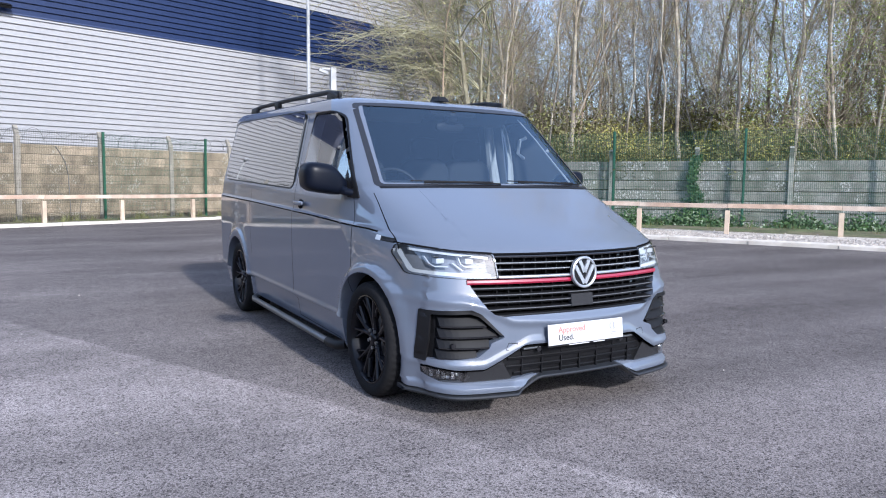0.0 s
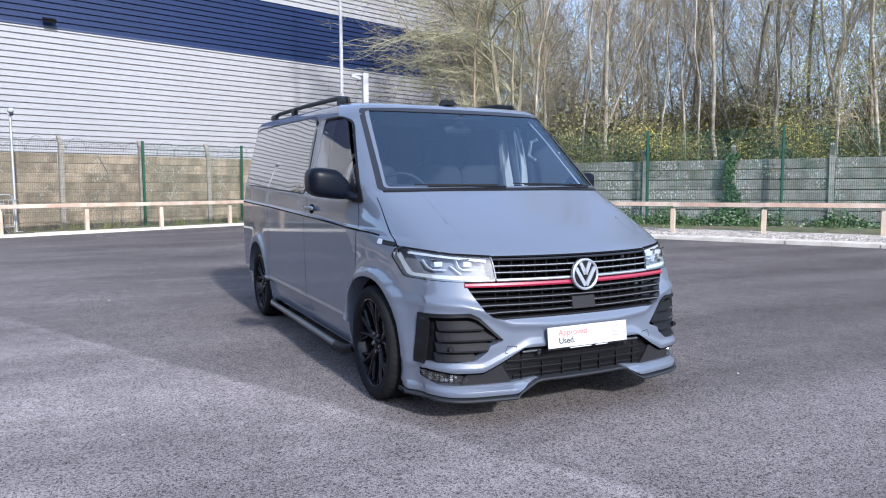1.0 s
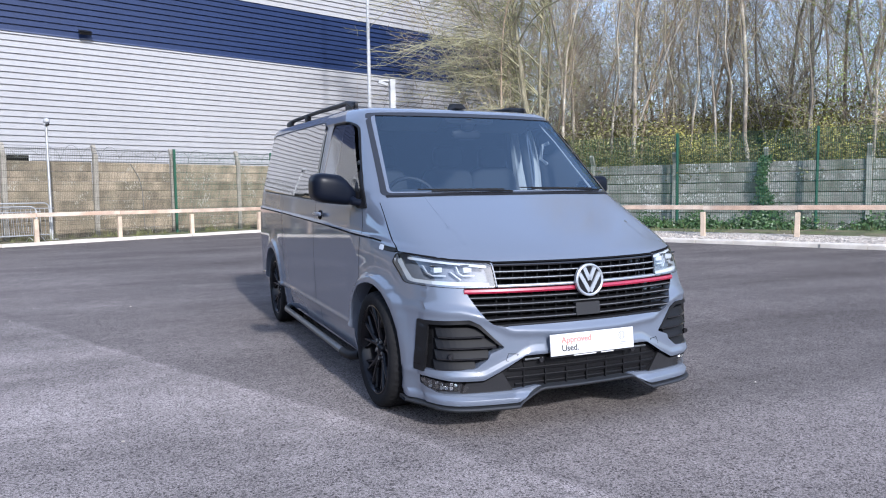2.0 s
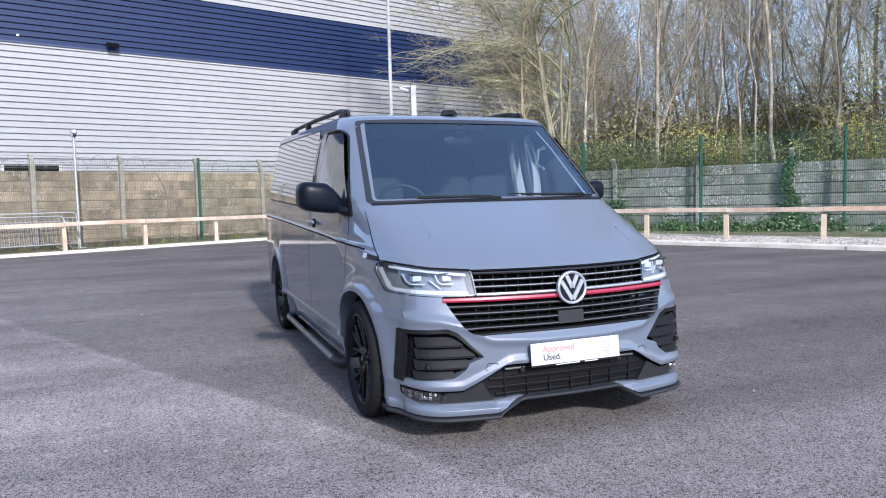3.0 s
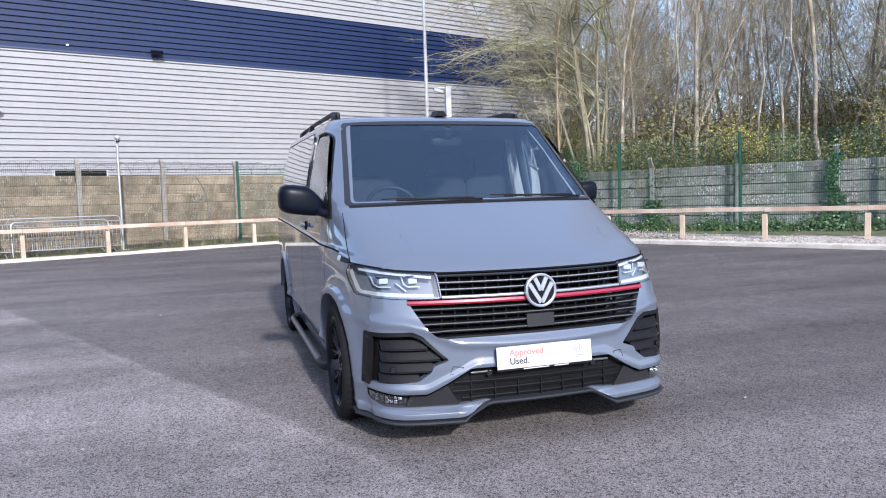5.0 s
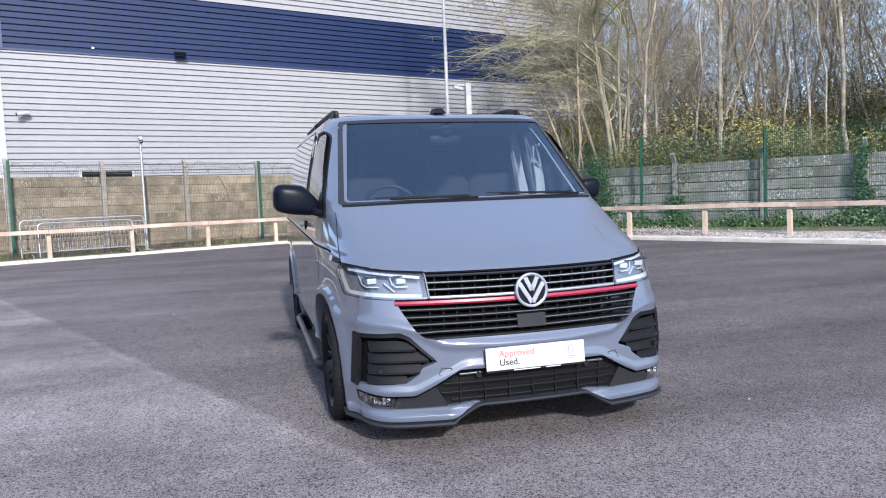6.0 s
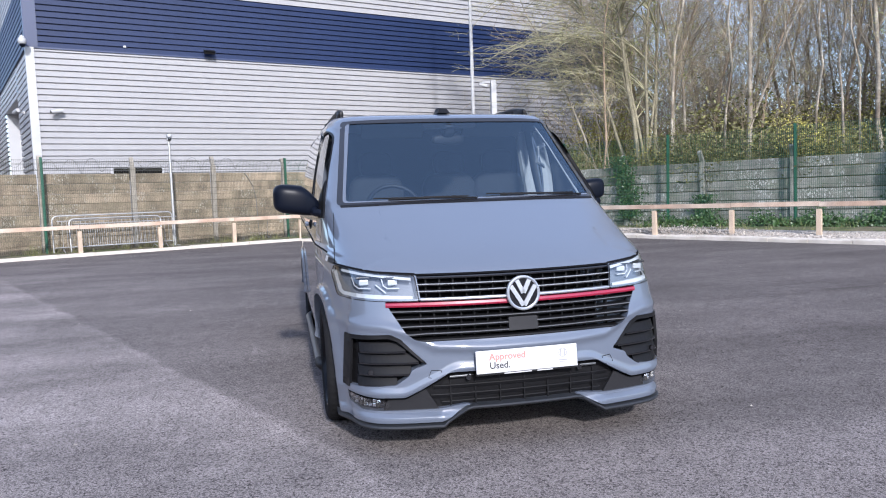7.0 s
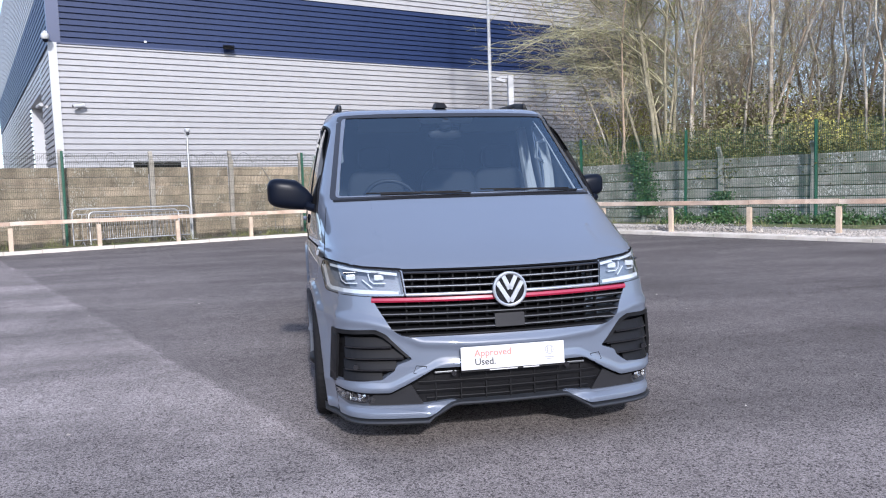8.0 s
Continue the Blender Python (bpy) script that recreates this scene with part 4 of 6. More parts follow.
# outlines on the sides (y, z)
DOOR_GLASS = [(1.085, 1.20), (2.12, 1.235), (2.07, 1.750), (1.70, 1.738), (1.56, 1.695)]
REAR_GLASS = [(2.27, 1.215), (4.52, 1.295), (4.44, 1.850), (2.27, 1.788)]


def pocket(poly, depth, r=0.012, step=0.05):
    """A cutter: the outline from before the nose to depth metres behind the skin."""
    pv, pf, _ = fill([rounded(poly, r, 3)], step)
    a = [Vector((x, -0.6, z)) for x, z in pv]
    b = []
    for x, z in pv:
        p, _ = on_front(x, max(z, low_edge(x, 0) + 0.014))
        b.append(Vector((x, p.y + depth, z)))
    k = len(a)
    F = []
    for f in pf:
        n = (a[f[1]] - a[f[0]]).cross(a[f[2]] - a[f[0]])
        F.append(f if n.y < 0 else f[::-1])
    edge = set((f[i], f[(i + 1) % 3]) for f in F for i in range(3))
    rims = [(e[1], e[0], e[0] + k, e[1] + k) for e in edge if (e[1], e[0]) not in edge]
    return [tuple(p) for p in a + b], F + [tuple(i + k for i in f[::-1]) for f in F] + rims


def side_prism(poly, x0, x1, r=0.05):
    pts = rounded(poly, r, 4)
    n = len(pts)
    V = [(x0, y, z) for y, z in pts] + [(x1, y, z) for y, z in pts]
    return V, [tuple(range(n)), tuple(range(n, 2 * n))[::-1]] + [((i + 1) % n, i, i + n, (i + 1) % n + n) for i in range(n)]


def well(y, sg):
    n = 40
    xa, xb = (0.60, 1.2) if sg > 0 else (-1.2, -0.60)
    ring = [(0.392 * math.cos(2 * math.pi * k / n), 0.392 * math.sin(2 * math.pi * k / n)) for k in range(n)]
    V = [(xa, y + a, WHEEL_Z + b) for a, b in ring] + [(xb, y + a, WHEEL_Z + b) for a, b in ring]
    return V, [tuple(range(n))[::-1], tuple(range(n, 2 * n))] + [(i, (i + 1) % n, (i + 1) % n + n, i + n) for i in range(n)]


def carve(ob, cutters):
    """Takes the cutters away from a mesh, for good."""
    for g in cutters:
        tool = obj("tool", fixed(g), None)
        md = ob.modifiers.new("cut", "BOOLEAN")
        md.operation, md.object, md.solver = "DIFFERENCE", tool, "EXACT"
        dg = bpy.context.evaluated_depsgraph_get()
        me = bpy.data.meshes.new_from_object(ob.evaluated_get(dg))
        ob.modifiers.clear()
        ob.data = me
        bpy.data.objects.remove(tool)


def pocket_wall(name, poly, depth, parent, lift=0.0):
    """A black lining round the sides of a pocket in the nose."""
    pts = dense(rounded(poly, 0.012), 0.03)
    cx, cz = sum(p[0] for p in pts) / len(pts), sum(p[1] for p in pts) / len(pts)
    V = []
    for x, z in pts:
        x, z = cx + (x - cx) * 0.997, cz + (z - cz) * 0.994
        p, _ = on_front(x, max(z, low_edge(x, 0) + lift))
        V += [(x, p.y + 0.003, z), (x, p.y + depth, z)]
    m = len(pts)
    return obj(name, (V, [(2 * i, 2 * i + 1, (2 * i + 3) % (2 * m), (2 * i + 2) % (2 * m)) for i in range(m)]), dark_matt, parent)


van = tagged(empty("van", pose(0.0, 0, -0.009, 0, 0, 1.0)), "grey panel van with black alloys, red grille line, roof rails", "van")
body = obj("body", SKIN, paint, van, "glossy solid grey bodywork")
def cab_space():
    """The hollow of the cab, ring by ring."""
    V, F = [], []
    zs = [0.62 + 0.06 * i for i in range(21)]
    for z in zs:
        W = HALF(z) - 0.06
        half = []
        for i in range(21):
            x = W * (1 - (1 - i / 20) ** 1.6)
            half.append((x, max(1.04, FRONT(z) + 0.05 + BOW(z) * x * x + CORNER(z) * (x / HALF(z)) ** POW)))
        half.append((W, 2.5))
        V += [(x, y, z) for x, y in half] + [(-x, y, z) for x, y in half[:0:-1]]
    n = len(V) // len(zs)
    F = [(j * n + i, j * n + (i + 1) % n, (j + 1) * n + (i + 1) % n, (j + 1) * n + i) for j in range(len(zs) - 1) for i in range(n)]
    F += [tuple(range(n)), tuple(range((len(zs) - 1) * n, len(zs) * n))]
    return V, F


carve(body, [join(pocket(GRILLE, 0.085), pocket(LAMP, 0.085), pocket(mirror_x(LAMP), 0.085), pocket(DUCT, 0.075), pocket(mirror_x(DUCT), 0.075), pocket(INTAKE, 0.085),
                  *[well(y, s) for y in WHEELS_Y for s in (-1, 1)]),
             cab_space(),
             join(pocket(SCREEN, 0.22, 0.025, 0.08), side_prism(DOOR_GLASS, 0.6, 1.2), side_prism(DOOR_GLASS, -1.2, -0.6))])
body.data.polygons.foreach_set("use_smooth", [True] * len(body.data.polygons))
body.data.set_sharp_from_angle(angle=radians(32))

# glazing
obj("windscreen", skin_panel([rounded(SCREEN, 0.025)], on_front, -0.002, 0.0, 0.06), windscreen_glass, van, "blue-tinted windscreen", smooth=True).visible_shadow = False
pocket_wall("windscreen_reveal", SCREEN, 0.055, van)
obj("windscreen_surround", skin_panel([rounded(SCREEN_BLACK, 0.025), rounded(SCREEN, 0.025)], on_front, 0.0025, 0.004, 0.04), black_gloss, van, "black glass border", smooth=True)
for sg in (-1, 1):
    w = on_side(sg)
    obj("door_window", skin_panel([rounded(DOOR_GLASS, 0.05)], smooth_side(sg, DOOR_GLASS), -0.004, 0.0, 0.08), side_glass, van, "clear door glass", smooth=True).visible_shadow = False
    big = [(1.068, 1.190), (2.135, 1.223), (2.085, 1.763), (1.697, 1.750), (1.550, 1.704)]
    obj("door_window_seal", skin_panel([rounded(big, 0.055), rounded(DOOR_GLASS, 0.05)], w, 0.003, 0.006, 0.05), black_satin, van, smooth=True)
    obj("side_window", skin_panel([rounded(REAR_GLASS, 0.09)], smooth_side(sg, REAR_GLASS), 0.005, 0.012, 0.12), privacy_glass, van, "dark privacy glass panel", smooth=True)
    seal = [(2.258, 1.203), (4.534, 1.284), (4.452, 1.862), (2.258, 1.800)]
    obj("side_window_seal", skin_panel([rounded(seal, 0.10), rounded(REAR_GLASS, 0.09)], w, 0.002, 0.004, 0.06), black_satin, van, smooth=True)
    # panel gaps
    for nm, line in (("door_gap", [(1.02, 0.60), (1.06, 1.05), (1.12, 1.19)]), ("door_gap", [(2.20, 0.26), (2.21, 0.8), (2.205, 1.79)]), ("door_gap", [(1.36, 0.245), (2.20, 0.26)]),
                     ("sliding_door_gap", [(3.42, 0.62), (3.46, 0.90), (3.46, 1.20)]), ("crease_gap", [(0.76, 0.981), (0.87, 0.991), (1.4, 1.016), (1.88, 1.036), (2.2, 1.045)]), ("crease_gap", [(2.22, 1.046), (3.37, 1.084), (4.62, 1.116)])):
        obj(nm, ribbon(line, w, 0.009 if nm == "crease_gap" else 0.005), dark_matt, van)
    # handle
    p, n = w(2.03, 1.105)
    hd = obj("door_handle", superell((p.x + sg * 0.030, 2.03, 1.108), (0.016, 0.10, 0.017), 0.6, 20, 10), paint, van, smooth=True)
    obj("handle_cup", superell((p.x, 2.05, 1.100), (0.012, 0.055, 0.035), 0.8, 18, 10), dark_matt, hd, smooth=True)
    # wing badge
    obj("wing_badge", skin_panel([rounded([(0.575, 0.926), (0.72, 0.934), (0.72, 0.960), (0.575, 0.952)], 0.010)], w, 0.0008, 0.006, 0.03), black_satin, van, "dark badge strip")
    obj("badge_block", skin_panel([rounded([(0.715, 0.933), (0.770, 0.936), (0.762, 0.965), (0.715, 0.962)], 0.010)], w, 0.0015, 0.006, 0.03), lamp_white, van, "white badge block")
    for k in range(3):
        y0 = 0.585 + 0.042 * k
        obj("badge_mark", skin_panel([[(y0, 0.936), (y0 + 0.036, 0.938), (y0 + 0.036, 0.946), (y0, 0.944)]], w, 0.0018, 0.0, 0.03), dark_grey, van)
    # sill tube
    pts = [(sg * 0.86, 1.24, 0.235), (sg * 0.93, 1.29, 0.212), (sg * 0.950, 1.38, 0.208), (sg * 0.950, 3.36, 0.212), (sg * 0.93, 3.44, 0.215), (sg * 0.86, 3.49, 0.24)]
    obj("side_bar", tube(pts, 0.023, 12), bar_steel, van, "brushed steel side bar", smooth=True)
    obj("side_bar_cap", tube([(sg * 0.90, 1.25, 0.222), (sg * 0.935, 1.30, 0.210), (sg * 0.950, 1.38, 0.208), (sg * 0.950, 1.46, 0.208)], 0.030, 12), black_satin, van, smooth=True)
    # roof rails
    rp = [(sg * 0.700, 1.90, 1.868), (sg * 0.695, 2.00, 1.902), (sg * 0.690, 2.12, 1.924), (sg * 0.685, 3.1, 1.962), (sg * 0.68, 4.05, 1.985), (sg * 0.685, 4.20, 1.975), (sg * 0.69, 4.30, 1.925)]
    rail = obj("roof_rail", tube(rp, [0.020, 0.024, 0.018, 0.017, 0.018, 0.024, 0.02], 10), black_satin, van, "black roof rail", smooth=True)
    for y0, y1, zf in ((1.88, 2.14, 1.882), (3.36, 3.50, 1.945), (4.10, 4.34, 1.955)):
        obj("rail_foot", superell((sg * 0.692, (y0 + y1) / 2, zf), (0.022, (y1 - y0) / 2, 0.036), 0.6, 18, 8), black_satin, rail, smooth=True)
    # door mirror
    mx, my, ms = (-1.055, 1.255, 1.0) if sg < 0 else (0.948, 1.350, 0.82)      # the passenger mirror is smaller and set further back
    V, F = superell((0, 0, 0), (0.135, 0.105, 0.102), 0.54, 44, 26)
    shell = []
    for x, y, z in V:
        u = -sg * x / 0.135
        k = max(0.0, (u - 0.25) / 0.75)
        z = z * (1 - 0.72 * k ** 1.3) if z > 0 else z * (0.80 - 0.10 * k)
        shell.append((x * (1.12 if u > 0 else 1.0), y * (1 - 0.25 * k), z - 0.018 * u - 0.012 * k))
    mroot = obj("door_mirror", moved((shell, F), Matrix.Translation((mx, my, 1.272)) @ Matrix.Scale(ms, 4)), mirror_shell, van, "dark blue-black door mirror", smooth=True)
    obj("mirror_arm", tube([(sg * 0.89, 1.13, 1.190), (sg * 0.935, 1.15, 1.200), (mx - sg * 0.10, my - 0.045, 1.218)], [0.022, 0.024, 0.032], 14), mirror_shell, mroot, smooth=True)
    obj("mirror_sail", skin_panel([rounded([(1.045, 1.165), (1.17, 1.165), (1.235, 1.25), (1.275, 1.40), (1.245, 1.38)], 0.015)], w, 0.010, 0.012, 0.04), black_satin, mroot, smooth=True)
    obj("mirror_glass", superell((mx, my + 0.091 * ms, 1.262), (0.105 * ms, 0.010, 0.062 * ms), 0.5, 24, 10), mirror_glass, mroot, smooth=True)

# bonnet gaps
obj("bonnet_gap", ribbon([(-0.515, 0.893), (-0.70, 0.905), (-0.882, 0.934)], on_front, 0.008, 0.0015), dark_matt, van)
obj("bonnet_gap", ribbon([(0.515, 0.893), (0.70, 0.905), (0.882, 0.934)], on_front, 0.008, 0.0015), dark_matt, van)
obj("bonnet_gap", ribbon([(-0.515, 0.890), (0.515, 0.890)], on_front, 0.008, 0.0015), dark_matt, van)
for sg in (-1, 1):
    obj("bonnet_gap", ribbon([(sg * 0.876, 0.53), (sg * 0.872, 0.62), (sg * 0.862, 0.75), (sg * 0.850, 0.86), (sg * 0.842, 0.95)], on_top, 0.0035, 0.001), dark_matt, van)

# wipers and cowl
obj("cowl", skin_panel([rounded([(-0.80, 1.226), (-0.4, 1.232), (0.4, 1.232), (0.80, 1.226), (0.80, 1.238), (0.4, 1.243), (-0.4, 1.243), (-0.80, 1.238)], 0.01)], on_front, 0.004, 0.006, 0.03), black_satin, van)
for x0, x1, z1 in ((0.02, -0.52, 1.258), (0.72, 0.17, 1.264)):
    arm = []
    for i in range(13):
        t = i / 12
        p, n = on_front(x0 + (x1 - x0) * t, 1.252 + (z1 - 1.252) * t)
        arm.append(tuple(p + n * (0.014 - 0.006 * abs(2 * t - 1))))
    wp = obj("wiper", tube(arm, 0.0055, 6), black_satin, van, smooth=True)
    blade = []
    for i in range(13):
        t = i / 12
        p, n = on_front(x0 - 0.1 * (x0 - x1) + (x1 - x0) * 1.08 * t * 0.98, 1.262 + (z1 - 1.255) * t)
        blade.append(tuple(p + n * 0.010))
    obj("wiper_blade", tube(blade, 0.0042, 6), black_satin, wp, smooth=True)

# aerial
AER = [(-0.042, 1.60, 1.852), (0.042, 1.60, 1.852), (0.044, 1.75, 1.858), (-0.044, 1.75, 1.858), (-0.026, 1.64, 1.890), (0.026, 1.64, 1.890), (0.030, 1.73, 1.898), (-0.030, 1.73, 1.898)]
obj("aerial", (AER, [(0, 1, 5, 4), (1, 2, 6, 5), (2, 3, 7, 6), (3, 0, 4, 7), (4, 5, 6, 7), (3, 2, 1, 0)]), black_satin, van, "small black roof aerial")


# grille
def grille():
    obj("grille_back", skin_panel([rounded(GRILLE, 0.012)], on_front, -0.075, 0.0, 0.05, (0, -1, 0)), dark_matt, van)
    pocket_wall("grille_wall", GRILLE, 0.078, van)
    for i, z in enumerate((0.876, 0.842, 0.808)):
        h = 0.504 + 0.10 * (z - 0.757)
        xs = span(-h, h, 30)
        b = obj("grille_bar", sweep_front(xs, lambda x, z=z: z, [(-0.050, -0.004), (0.0, -0.007), (0.003, 0.0), (0.0, 0.005), (-0.050, 0.008)], 0.006), black_gloss, van)
        if i:
            obj("bar_trim", sweep_front(xs, lambda x, z=z: z, [(0.001, -0.001), (0.006, -0.0005), (0.006, 0.0028), (0.001, 0.0036)], 0.006), trim_pale, b)
    obj("chrome_line", sweep_front(span(-0.50, 0.50, 30), lambda x: 0.7705, [(-0.02, -0.006), (0.008, -0.006), (0.011, 0.0), (0.008, 0.006), (-0.02, 0.006)]), emblem_metal, van, "bright chrome strip")
    obj("red_line", sweep_front(span(-0.668, 0.668, 40), lambda x: 0.747, [(-0.03, -0.011), (0.008, -0.011), (0.012, -0.002), (0.009, 0.010), (-0.03, 0.011)]), red_trim, van, "red gloss strip")
    for i, z in enumerate((0.712, 0.676, 0.640, 0.604, 0.572)):
        h = float(np.interp(z, (0.56, 0.572, 0.605, 0.705, 0.757), (0.50, 0.535, 0.580, 0.645, 0.67)))
        xs = span(-h, h, 34)
        b = obj("grille_bar", sweep_front(xs, lambda x, z=z: z, [(-0.055, -0.004), (0.0, -0.008), (0.004, 0.0), (0.0, 0.006), (-0.055, 0.009)], 0.008), black_satin, van)
        if i < 4:
            obj("bar_trim", sweep_front(xs, lambda x, z=z: z, [(0.002, -0.0005), (0.0065, 0.0), (0.0065, 0.0030), (0.002, 0.004)], 0.008), trim_dim, b)
    for k in range(-8, 9):
        for za, zb, lim in ((0.775, 0.880, 0.50), (0.565, 0.740, 0.52)):
            x = k * 0.066 + (0.03 if za < 0.7 else 0.0)
            if abs(x) < lim - 0.02:
                p, _ = on_front(x, (za + zb) / 2)
                obj("grille_fin", box(x - 0.004, x + 0.004, p.y + 0.040, p.y + 0.07, za, zb), black_satin, van)
    obj("radar_cover", skin_panel([rounded([(-0.075, 0.600), (0.075, 0.600), (0.075, 0.665), (-0.075, 0.665)], 0.006)], on_front, 0.002, 0.03, 0.04, (0, -1, 0)), dark_grey, van, "plain grey sensor cover")


grille()


def badge():
    c = Vector((0, 0.020, 0.784))
    n = 40
    T = Matrix.Translation(c) @ Matrix.Rotation(radians(-4), 4, "X") @ Matrix.Scale(0.93, 4)

    def ring(r0, r1, y0, y1):
        V, F = [], []
        for k in range(n):
            a = 2 * math.pi * k / n
            for r, y in ((r0, y1), (r0, y0), ((r0 + r1) / 2, y0 - 0.004), (r1, y0), (r1, y1)):
                V.append((r * math.cos(a), y, r * math.sin(a)))
        for k in range(n):
            for j in range(5):
                F.append((k * 5 + j, k * 5 + (j + 1) % 5, ((k + 1) % n) * 5 + (j + 1) % 5, ((k + 1) % n) * 5 + j))
        return V, F
    root = obj("emblem", moved(tube([(0, 0.03, 0), (0, 0.004, 0)], 0.088, 40), T), black_gloss, van, "round chrome emblem on the grille")
    obj("emblem_ring", moved(ring(0.078, 0.092, -0.002, 0.018), T), emblem_metal, root, smooth=True)

    def bar(a, b, w):
        d = Vector((b[0] - a[0], 0, b[1] - a[1])).normalized()
        s = Vector((-d.z, 0, d.x)) * w / 2
        A, B = Vector((a[0], 0, a[1])), Vector((b[0], 0, b[1]))
        V = [tuple(p + Vector((0, y, 0))) for y in (-0.003, 0.006) for p in (A - s, A + s, B + s, B - s)]
        return V, [(0, 1, 2, 3), (7, 6, 5, 4), (0, 4, 5, 1), (1, 5, 6, 2), (2, 6, 7, 3), (3, 7, 4, 0)]
    for a, b in (((-0.034, 0.068), (-0.001, 0.000)), ((0.034, 0.068), (0.001, 0.000)), ((-0.067, 0.038), (-0.003, -0.066)), ((0.067, 0.038), (0.003, -0.066))):
        obj("emblem_bar", moved(bar(a, b, 0.0225), T), emblem_metal, root)


badge()


def headlight(sg):
    pol = [(sg * x, z) for x, z in LAMP]
    root = obj("headlight", skin_panel([rounded(pol, 0.012)], on_front, -0.078, 0.0, 0.04, (0, -1, 0)), lamp_grey, van, "headlight with grey housing and white light guides", smooth=True)

    def strip_part(nm, pts, width, mt, sink=0.03, depth=0.02):
        V, F = [], []
        m = len(pts)
        for i, (x, z) in enumerate(pts):
            d = Vector(pts[min(i + 1, m - 1)]) - Vector(pts[max(i - 1, 0)])
            s = Vector((-d.y, d.x)).normalized() * width / 2
            for q, dy in ((-1, 0), (1, 0), (1, depth), (-1, depth)):
                a, b = x + q * s.x, z + q * s.y
                p, _ = on_front(sg * min(abs(a), 0.885), b)
                V.append((sg * a, p.y + sink + dy, b))
        for i in range(m - 1):
            for k in range(4):
                F.append((i * 4 + k, i * 4 + (k + 1) % 4, i * 4 + 4 + (k + 1) % 4, i * 4 + 4 + k))
        F.append((0, 1, 2, 3))
        F.append(tuple(range(m * 4 - 4, m * 4))[::-1])
        return obj(nm, (V, F), mt, root)
    low = [(0.880, 0.900), (0.876, 0.860)] + [(0.862, 0.803), (0.846, 0.791)] + [(0.835 - 0.04 * k, 0.791 - 0.0022 * k) for k in range(1, 8)] + [(0.534, 0.7745)]
    strip_part("light_guide", low, 0.021, lamp_white, 0.014)
    strip_part("light_guide", [(0.85 - 0.035 * k, 0.905 - 0.0042 * k) for k in range(10)], 0.013, lamp_white, 0.02)
    for x in (0.755, 0.620):
        strip_part("lamp_frame", [(x + 0.052, 0.872), (x + 0.044, 0.836), (x + 0.026, 0.822), (x - 0.03, 0.822)], 0.005, lamp_white, 0.040)
        p, _ = on_front(sg * x, 0.850)
        obj("lamp_module", moved(box(-0.024, 0.024, -0.02, 0.03, -0.013, 0.015, 0.006), Matrix.Translation((sg * x, p.y + 0.060, 0.850))), lamp_white, root, "bright lamp reflector")
        obj("lamp_hood", moved(box(-0.040, 0.040, -0.03, 0.03, 0.022, 0.030, 0.003), Matrix.Translation((sg * x, p.y + 0.060, 0.850))), black_gloss, root)
    strip_part("lamp_divider", [(0.700, 0.840), (0.672, 0.815), (0.655, 0.800)], 0.006, lamp_white, 0.045)
    wall = dense(rounded(pol, 0.012), 0.03)
    V = []
    for x, z in wall:
        p, _ = on_front(x, z)
        x, z = sg * 0.7 + (x - sg * 0.7) * 0.992, 0.83 + (z - 0.83) * 0.975
        V += [(x, p.y + 0.004, z), (x, p.y + 0.079, z)]
    m = len(wall)
    obj("lamp_wall", (V, [(2 * i, 2 * i + 1, (2 * i + 3) % (2 * m), (2 * i + 2) % (2 * m)) for i in range(m)]), lamp_grey, root)
    lens = obj("lens", skin_panel([rounded(pol, 0.012)], on_front, 0.002, 0.0, 0.04), lens_glass, root, "clear lens", smooth=True)
    lens.visible_shadow = False
    big = [(0.518, 0.888), (0.70, 0.902), (0.880, 0.929), (0.8955, 0.88), (0.8765, 0.775), (0.70, 0.764), (0.504, 0.761)]
    big = [(sg * x, z) for x, z in big]
    obj("lamp_rim", skin_panel([rounded(big, 0.014), rounded(pol, 0.012)], on_front, 0.002, 0.004, 0.03), black_satin, root, smooth=True)


headlight(1)
headlight(-1)


